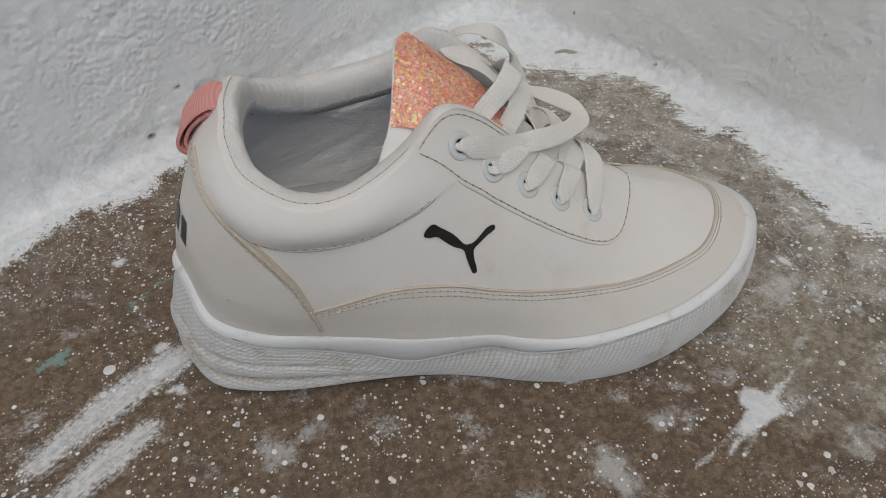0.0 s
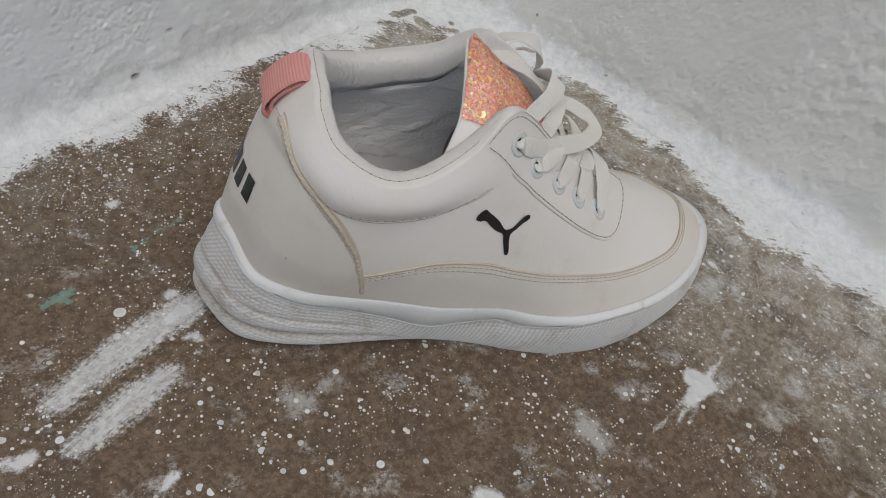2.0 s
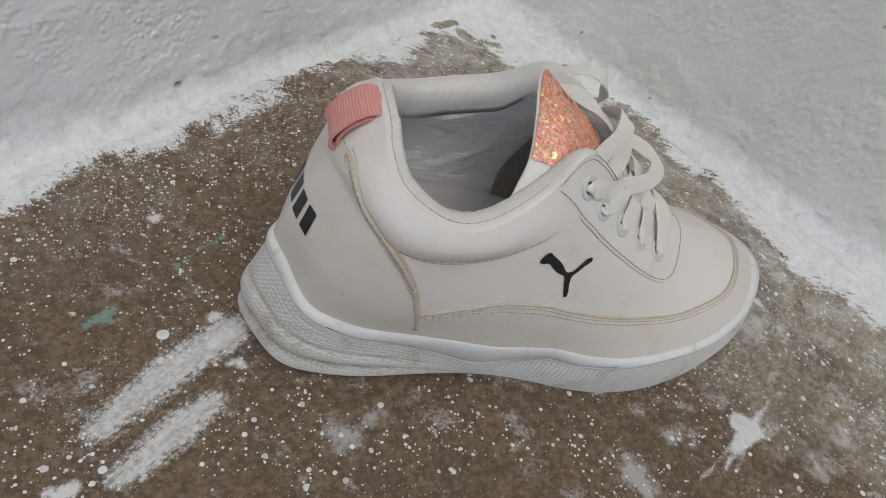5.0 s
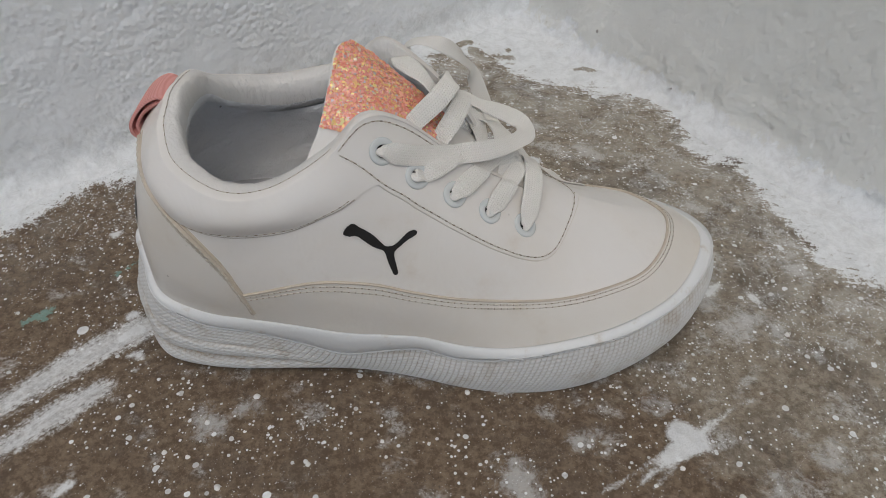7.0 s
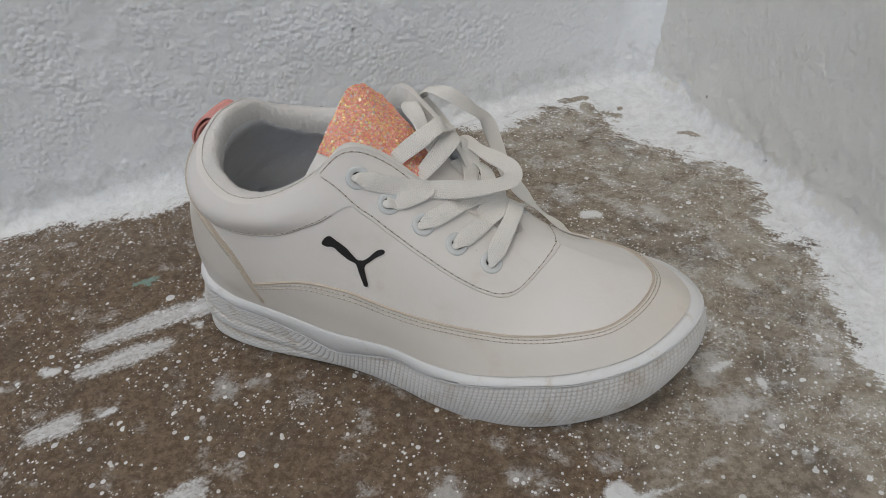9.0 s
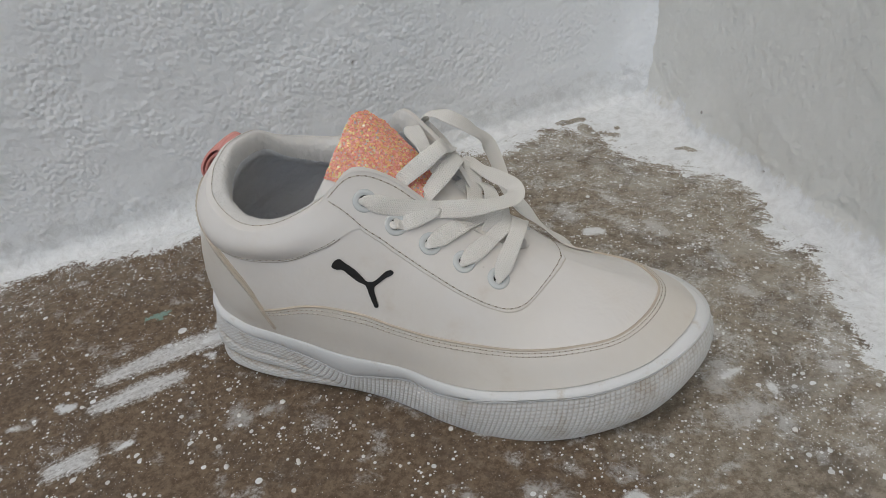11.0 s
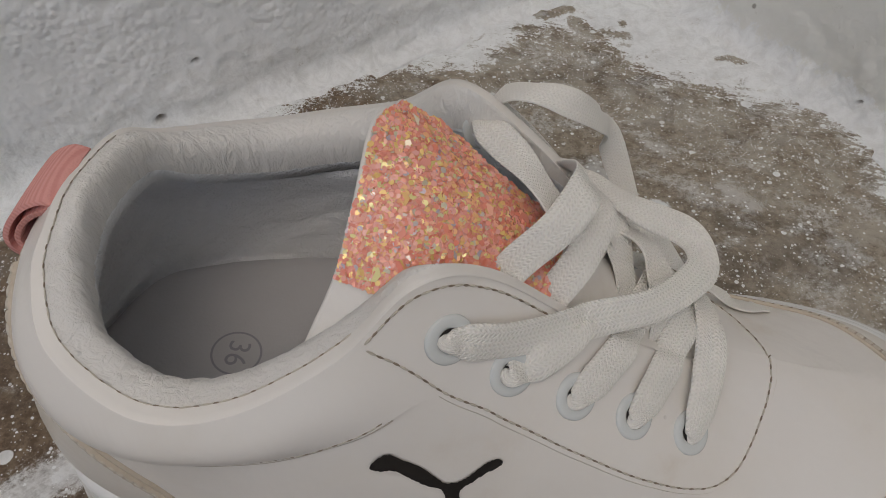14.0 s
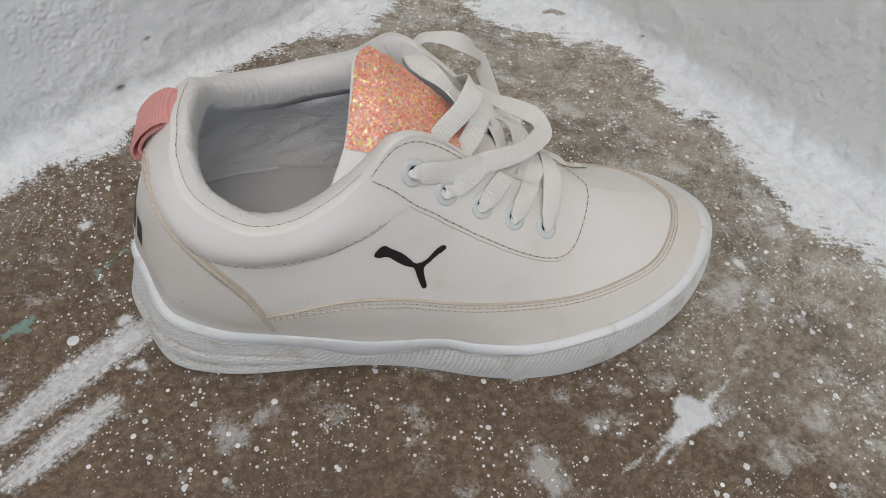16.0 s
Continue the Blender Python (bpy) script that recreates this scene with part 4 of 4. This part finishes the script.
# mark on the near side and bars at the heel, black print
def decal(name, outline, place, mat, lift=0.9, fine=1.2, parent=None):
    """A flat printed shape, its outline in two surface coordinates that place() puts on the leather."""
    from mathutils.geometry import delaunay_2d_cdt
    o = np.array(outline, float)
    lo, hi = o.min(0), o.max(0)
    gx, gy = np.meshgrid(np.arange(lo[0], hi[0], fine), np.arange(lo[1], hi[1], fine))
    inside = [(x, y) for x, y in zip(gx.ravel(), gy.ravel())]
    pts = [Vector(p) for p in o] + [Vector(p) for p in inside]
    n = len(o)
    verts, _, faces, _, _, _ = delaunay_2d_cdt(pts, [], [list(range(n))], 1, 1e-4)
    flat = np.array([(p.x, p.y) for p in verts])
    return shoe_part(name, shoe_solid(place(flat, lift), [list(f) for f in faces]), mat, parent)


def rounded(points, n=6):
    """A closed smooth outline through points."""
    p = np.array(points, float)
    out = []
    for i in range(len(p)):
        a, b, c, d = p[i - 1], p[i], p[(i + 1) % len(p)], p[(i + 2) % len(p)]
        for f in np.linspace(0, 1, n, endpoint=False):
            out.append(b + 0.5 * f * (c - a + f * (2 * a - 5 * b + 4 * c - d + f * (3 * (b - c) + d - a))))
    return out


def near_surface(flat, lift):
    """Side view coordinates (x, z) to the near side of the upper."""
    s = np.linspace(3.5, 11, 160) / ROUND
    v = np.linspace(0.1, 1, 120)
    g, nn = upper(s[:, None], v[None]), normal(s[:, None], v[None])
    res = []
    for x, z in flat:
        d = (g[..., 0] - x) ** 2 + (g[..., 2] - z) ** 2
        i, j = np.unravel_index(d.argmin(), d.shape)
        res.append((x, g[i, j, 1] + nn[i, j, 1] * lift, z))
    res = np.array(res)
    return res


MARK = [(105.9, 84.9), (107, 87.2), (109.5, 88.4), (111.8, 86.6), (116.9, 82.2), (120, 78.3), (122.6, 77.5), (125, 78.6), (127.1, 80.3), (129.3, 81.7), (131.5, 81.6), (131.7, 80),
        (128.7, 78.7), (126, 76.9), (123.7, 75), (123.6, 72.3), (124.4, 68.1), (124.5, 66), (123.1, 65.8), (122, 68.6), (120.9, 72.3), (119.7, 76), (115.8, 78.4), (113, 81), (110.5, 83.4), (107.9, 83.7)]
decal("side_mark", rounded(MARK), near_surface, PRINT, 0.45)
for a in (-0.78, -0.31, 0.16, 0.63):
    bar = [(a + 0.05, 0.335), (a + 0.38, 0.335), (a + 0.31, 0.465), (a - 0.02, 0.465)]
    decal("heel_bar", bar, lambda f, lift: on_upper(f[:, 0], f[:, 1], lift), PRINT, 0.95, 0.06)

# eyelets
EYELETS = [(120.5, -31.2, 110.2), (132.7, -30.3, 98.8), (145.3, -28.2, 88), (158.2, -26.5, 78.5), (173, -25.1, 70.1)]
grid_s, grid_v = np.meshgrid(np.linspace(6, 12.5, 200) / ROUND, np.linspace(0.5, 1, 120), indexing="ij")
grid_p = upper(grid_s, grid_v)


def frame_at(p):
    d = np.linalg.norm(grid_p - np.array(p), axis=2)
    i = np.unravel_index(d.argmin(), d.shape)
    n = normal(grid_s[i], grid_v[i])
    a = np.cross(n, [0, 0, 1.0])
    a /= np.linalg.norm(a)
    return grid_p[i] + n * 0.7, n, a, np.cross(n, a)


eyelet_at = []
for p in EYELETS:
    c, n, a, b = frame_at(p)
    for far in (False, True):
        if far and not eyelet_at:
            # the first one on the far side shows the inner face of the stay
            c, n = np.array([123.2, 22.6, 114.6]), np.array([0.4, -0.84, 0.36])
            a = np.cross(n, [0, 0, 1.0])
            a /= np.linalg.norm(a)
            b = np.cross(n, a)
        ang = np.linspace(0, 2 * math.pi, 33)[:-1]
        rings = []
        for r, h in ((5.0, -0.3), (4.95, 0.2), (4.6, 0.45), (3.8, 0.55), (3.0, 0.45), (2.5, 0.2), (2.3, 0.0)):
            rings.append(c + n * h + r * (a * np.cos(ang)[:, None] + b * np.sin(ang)[:, None]))
        # A black disc on the unpierced leather paints the shade of the hole.
        hole = np.stack([rings[-1] + n * 0.06, np.broadcast_to(c + n * 0.08, rings[-1].shape)], 1)
        g = np.stack(rings, 1)
        if far and eyelet_at:
            g, hole = (np.array([[far_side(q) for q in row] for row in k]) for k in (g, hole))
        ob = shoe_part("eyelet", g, EYELET, stay, "white enamelled eyelet", around=True, flip=not far or not eyelet_at)
        shoe_part("eyelet_hole", hole, DARK, stay, around=True, flip=not far or not eyelet_at)
    eyelet_at.append(frame_at(p))

# tongue: arched across, its free end rising at the heel side
TONGUE = [[(90.5, -34, 99), (94.5, -28.5, 107), (98.5, -21.5, 114.7), (101, -10.5, 122.9), (103.4, 3, 131), (107.5, 10.5, 130.5)],
          [(104, -37, 95), (107.5, -29, 108), (111, -20.5, 117), (114, -11, 121), (117, 1, 122.8), (118, 11.5, 121.5)],
          [(124, -34, 87), (126, -26.5, 98), (127.5, -18, 107.5), (130, -10, 111), (132, -2, 112), (133.5, 5, 111)],
          [(161, -25, 70), (163, -17, 79), (165, -9, 83), (166, -3, 83.5), (165, 4, 83), (163, 14, 78)],
          [(194, -22, 46), (195, -16, 54), (196, -9, 59.3), (196, -3, 60.3), (196, 4, 59.3), (195, 12, 54)]]


def through_points(p, t):
    """A smooth open curve through rows of points, t in 0..1, along the first axis."""
    p = np.asarray(p, float)
    p = np.concatenate([2 * p[:1] - p[1:2], p, 2 * p[-1:] - p[-2:-1]])
    x = np.clip(t, 0, 1) * (len(p) - 3)
    i = np.minimum(np.floor(x).astype(int), len(p) - 4)
    f = (x - i).reshape(-1, *[1] * (p.ndim - 1))
    a, b, c, d = (p[i + k] for k in range(4))
    return b + 0.5 * f * (c - a + f * (2 * a - 5 * b + 4 * c - d + f * (3 * (b - c) + d - a)))


def tongue_at(a, b):
    """a across from the near edge to the far one, b from the free end down to the throat."""
    rows = through_points(np.array(TONGUE, float), b)                 # (nb, 6, 3)
    return np.swapaxes(through_points(np.swapaxes(rows, 0, 1), a), 0, 1)   # (nb, na, 3)


ta, tb = np.linspace(0, 1, 70), np.linspace(0, 1, 70)
outer = tongue_at(ta, tb)
tn = np.cross(np.gradient(outer, axis=1), np.gradient(outer, axis=0))
tn /= np.linalg.norm(tn, axis=2)[..., None] + 1e-9
tn *= np.sign(tn[35, 35, 2])
tongue = shoe_part("tongue", np.concatenate([outer, (outer - tn * (0.9 + 2.6 * np.clip(tb * 5, 0, 1))[:, None, None])[::-1]], 0), LEATHER, label="padded white leather tongue, its upper face covered in coral glitter")
shoe_part("piping", tube(np.concatenate([outer[0] - tn[0] * 0.6, outer[1:44, -1] - tn[1:44, -1] * 0.6]), 0.7, 9), LEATHER, tongue, "white leather piping")
cloth_edge = np.clip(0.39 - 0.4 * tb, 0.2, 1)
patch = []
for i in range(1, 41):
    at = cloth_edge[i] + (0.985 - cloth_edge[i]) * np.linspace(0, 1, 55)
    patch.append(np.stack([np.interp(at, ta, (outer + tn * 0.5)[i, :, q]) for q in range(3)], 1))
shoe_part("glitter_patch", np.stack(patch), GLITTER_BASE, tongue, "coral glitter cloth")
rng = np.random.RandomState(4)
pts, faces = [], []
for i in range(8000):
    b = rng.uniform(0.004, 0.58)
    a = rng.uniform(max(0.39 - 0.4 * b, 0.2), 0.985)
    fi, fj = b * 69, a * 69
    i0, j0 = int(fi), int(fj)
    c = outer[i0, j0] * (1 - fi + i0) + outer[min(i0 + 1, 69), j0] * (fi - i0) + (outer[i0, min(j0 + 1, 69)] - outer[i0, j0]) * (fj - j0)
    n = tn[i0, j0] + rng.normal(0, 0.2, 3)
    n /= np.linalg.norm(n)
    x = np.cross(n, rng.normal(0, 1, 3))
    x /= np.linalg.norm(x)
    y = np.cross(n, x)
    r = rng.choice([0.48, 0.6, 0.74, 1.6], p=[0.4, 0.4, 0.194, 0.006])
    c = c + tn[i0, j0] * rng.uniform(0.55, 1.0)
    q = len(pts)
    pts += [c + r * (x * math.cos(t) + y * math.sin(t)) for t in np.arange(6) * math.pi / 3]
    faces.append(tuple(range(q, q + 6)))
tagged(shoe_part("glitter", shoe_solid(pts, faces), FLAKE, tongue, "loose hexagonal coral and gold glitter flakes", smooth=False), kind="stuff")

# pull tab at the heel: a ribbed ribbon folded into a loop
LOOP = [(43.5, 123.6), (40.5, 124.4), (36, 122.4), (31.5, 118.4), (28, 113.4), (27.6, 109.4), (29.8, 107.4), (30.4, 110), (30.4, 113), (33.4, 117.4), (37.6, 120.6), (42, 122.4)]
path = through_points(np.array([(x, 0, z) for x, z in LOOP], float), np.linspace(0, 1, 90))
side_t = np.gradient(path, axis=0)
side_t /= np.linalg.norm(side_t, axis=1)[:, None]
side_n = np.stack([side_t[:, 2], 0 * side_t[:, 0], -side_t[:, 0]], 1)
y = np.linspace(-8.2, 8.2, 89)
ribs = 0.03 * np.cos(y * math.pi * 2 / 1.7)
bend, sag = -0.008 * y ** 2, -0.012 * y ** 2
top_face = path[:, None] + side_n[:, None] * (-0.55 - ribs[None, :, None]) + np.stack([bend, y - 7, sag - 1.2], -1)[None]
low_face = path[:, None] + side_n[:, None] * 0.55 + np.stack([bend, y - 7, sag - 1.2], -1)[None]
shoe_part("pull_tab", np.concatenate([top_face, low_face[:, ::-1], top_face[:, :1]], 1), PINK, label="folded pink ribbed ribbon pull tab")

# laces: flat woven ribbons threaded through the eyelets
def laid(p):
    """The path p, lifted where it would sink into the near lace stay."""
    q = p.copy()
    for i in range(len(p)):
        if np.linalg.norm(p[i] - p[0]) > 3.5:
            d = np.linalg.norm(grid_p - p[i], axis=2)
            k = np.unravel_index(d.argmin(), d.shape)
            if k[1] < grid_v.shape[1] - 1:
                n = normal(grid_s[k], grid_v[k])
                q[i] += n * max(0.0, 2.1 - float((p[i] - grid_p[k]) @ n))
    for _ in range(6):
        q[2:-1] = (q[1:-2] + q[2:-1] + q[3:]) / 3
    return q


def ribbon(name, points, ups, parent, wide=7.6, label="", gathered=True, over=False):
    """A flat woven band through points; ups: which way its face looks, from its start to its end; over: it lies on the near stay."""
    p = through_points(points, np.linspace(0, 1, 24 * (len(points) - 1)))
    p = laid(p) if over else p
    u = through_points(np.array(ups, float), np.linspace(0, 1, len(p))) if len(ups) > 1 else np.repeat(np.array(ups, float), len(p), 0)
    t = np.gradient(p, axis=0)
    t /= np.linalg.norm(t, axis=1)[:, None] + 1e-9
    turn_by = 0.22 * np.sin(np.linspace(0, 2.2 * len(points), len(p)) + 1.7 * len(points))[:, None]
    u = u + np.cross(t, u) * turn_by
    w = np.cross(t, u)
    w /= np.linalg.norm(w, axis=1)[:, None] + 1e-9
    n = np.cross(w, t)
    length = np.r_[0, np.cumsum(np.linalg.norm(np.diff(p, axis=0), axis=1))]
    ang = np.linspace(0, 2 * math.pi, 29)
    # a flattened round section, a little hollow along the middle
    across = np.sign(np.cos(ang)) * np.abs(np.cos(ang)) ** 0.8
    tall = np.sign(np.sin(ang)) * np.abs(np.sin(ang)) ** 0.6 * 0.5
    from_hole = np.clip(length / 9.0, 0, 1) if gathered else np.ones(len(p))
    pinch = 0.42 + 0.58 * from_hole * from_hole * (3 - 2 * from_hole)
    half = 0.5 * wide * pinch * (1 + 0.05 * np.sin(length / 5.3))
    cup = 0.35 * np.sin(length / 7.1 + len(points)) - 0.1
    grid = p[:, None] + w[:, None] * (half[:, None] * across[None])[..., None] + n[:, None] * (tall[None] / pinch[:, None] + cup[:, None] * (1 - across ** 2)[None])[..., None]
    mesh = sheet(grid - SHOE_AT)
    layer = mesh.uv_layers.new(name="weave")
    nv = len(ang)
    index = np.empty(len(mesh.loops), int)
    mesh.loops.foreach_get("vertex_index", index)
    uvs = np.stack([length[index // nv], across[index % nv] * 0.5 + 0.5], 1)
    layer.data.foreach_set("uv", uvs.astype(np.float32).ravel())
    return part(name, mesh, LACE, parent, label)


def out_of(i, far=False):
    """The first points of a strand that comes up through eyelet i."""
    c, n, a, b = eyelet_at[i]
    pts = [c - n * 1.5, c + n * 1.0]
    return [far_side(q) for q in pts] if far else [tuple(q) for q in pts]


NEAR_UP, TOP_UP, FAR_UP = (0.25, -0.55, 0.8), (0.45, -0.1, 0.9), (0.3, 0.5, 0.8)
lace = ribbon("lace", out_of(0) + [(129, -26.5, 104.8), (140, -20.5, 100.5), (151, -15, 97.8), (161.5, -10, 96.2), (170.5, -1.5, 93.8), (174.6, 5.5, 92.8), (172, 13, 93.8), (162, 14, 98.4), (154, 18, 99.6), (147.5, 22, 99.6), (141, 24.5, 98)],
              [NEAR_UP, (0.2, -0.75, 0.6), (0.1, -0.75, 0.62), (0.15, -0.6, 0.78), (0.05, -0.45, 0.9), (0.1, -0.3, 0.95), (0.2, -0.15, 0.95), (0.2, 0.0, 0.97)], shoe, label="flat woven white cotton shoelace, loosely threaded", over=True)
far_s, far_v = np.meshgrid(np.linspace(15, 24, 160) / ROUND, np.linspace(0.2, 1, 100), indexing="ij")
far_p = upper(far_s, far_v)


def resting(x, y, high=1.0):
    """A point that lies on the far half of the upper."""
    i = np.unravel_index(((far_p[..., 0] - x) ** 2 + (far_p[..., 1] - y) ** 2).argmin(), far_s.shape)
    return tuple(far_p[i] + normal(far_s[i], far_v[i]) * high)


STRANDS = [
    (out_of(1) + [(138.5, -18, 94.8), (143.5, -5, 94.6), (150, 7, 95.4), (153, 13, 93.5)], [NEAR_UP, NEAR_UP, TOP_UP], True),
    (out_of(2) + [(154, -17, 89.4), (162, -3.5, 88.2), (165, 5, 87), (166, 11, 83)], [NEAR_UP, NEAR_UP, TOP_UP], True),
    (out_of(3) + [(165.2, -16, 80.8), (171.2, -5.5, 83.2), (173, 3, 82.8), (172, 10, 78.5)], [NEAR_UP, NEAR_UP, TOP_UP], True),
    (out_of(4) + [(176.2, -17, 77.6), (177.6, -7, 81.2), (177, 2, 81.6), (175, 9, 78)], [NEAR_UP, NEAR_UP, TOP_UP], True),
    # two bands that rise from under the near stay and turn over at the top
    ([(116, -32, 96), (123.5, -22.5, 104), (131, -14.2, 110.6), (139.5, -8.2, 116.4), (144, -1.5, 118.8), (145, 5, 117.4), (143.5, 13, 112.5), (140.5, 20, 109)], [NEAR_UP, NEAR_UP, (0.3, -0.5, 0.8), (0.7, 0.1, 0.7), FAR_UP], False),
    ([(127, -30, 88), (133, -22, 94.5), (139, -14.5, 101), (145.5, -7.5, 108), (148.6, 0.5, 110.8), (147.5, 9, 109), (142.5, 18.5, 107.5)], [NEAR_UP, NEAR_UP, TOP_UP, FAR_UP], False),
    # from the first far eyelet across the tongue
    ([(121.6, 22.5, 116.2), (124.8, 17, 118.8), (132, 8, 118.2), (138.5, 0, 115.6), (143, -3, 111.5), (145, -3, 106)], [(0.2, -0.6, 0.75), (0.3, -0.4, 0.85), TOP_UP, TOP_UP], True),
    ([(148.5, 21, 101), (152.5, 15, 99), (155.5, 7, 94.5), (157.5, -3, 90), (156.5, -10.5, 84), (154, -15, 77)], [FAR_UP, TOP_UP, (0.8, -0.4, 0.5)], False),
    (out_of(2, True) + [(160, 10, 95), (165, 3, 91), (166.5, -4, 86), (164.5, -11, 79.5), (162, -15, 74)], [FAR_UP, TOP_UP, (0.7, -0.4, 0.6)], True),
    (out_of(3, True) + [(168, 5, 86.5), (171, -4, 81), (170, -11, 75.5), (167, -16, 70)], [FAR_UP, TOP_UP, (0.7, -0.4, 0.6)], True),
    # the loose end: over the far stay, out in a bow, and along the far side of the vamp
    ([(143, 21, 100), (133, 27, 108), (125.5, 30.5, 115.5), (129, 28, 120.5), (135.5, 25, 122.8), (143, 25, 120.2), (149.5, 30, 112.5), (153.5, 38.5, 101), (158, 37, 90), (163, 31.5, 80.5), (169.5, 27.5, 74.5), (176, 25.5, 68.8), (183, 24, 63), (190, 23, 58.8)] + [resting(197, 22, 0.8), resting(204, 26, 0.5)],
     [(0, -0.3, 0.95), (-0.2, 0.1, 0.95), (0.1, -0.25, 0.95), (0.2, -0.5, 0.8), (0.25, -0.65, 0.7), (0.3, -0.45, 0.8), (0.25, 0.2, 0.95), (0.25, 0.45, 0.85), (0.3, 0.5, 0.8)], False),
]
for i, (points, ups, gathered) in enumerate(STRANDS):
    ribbon("lace_strand", points, ups, lace, 6.8 if len(points) > 10 else 7.6, gathered=gathered, over=i < 4)
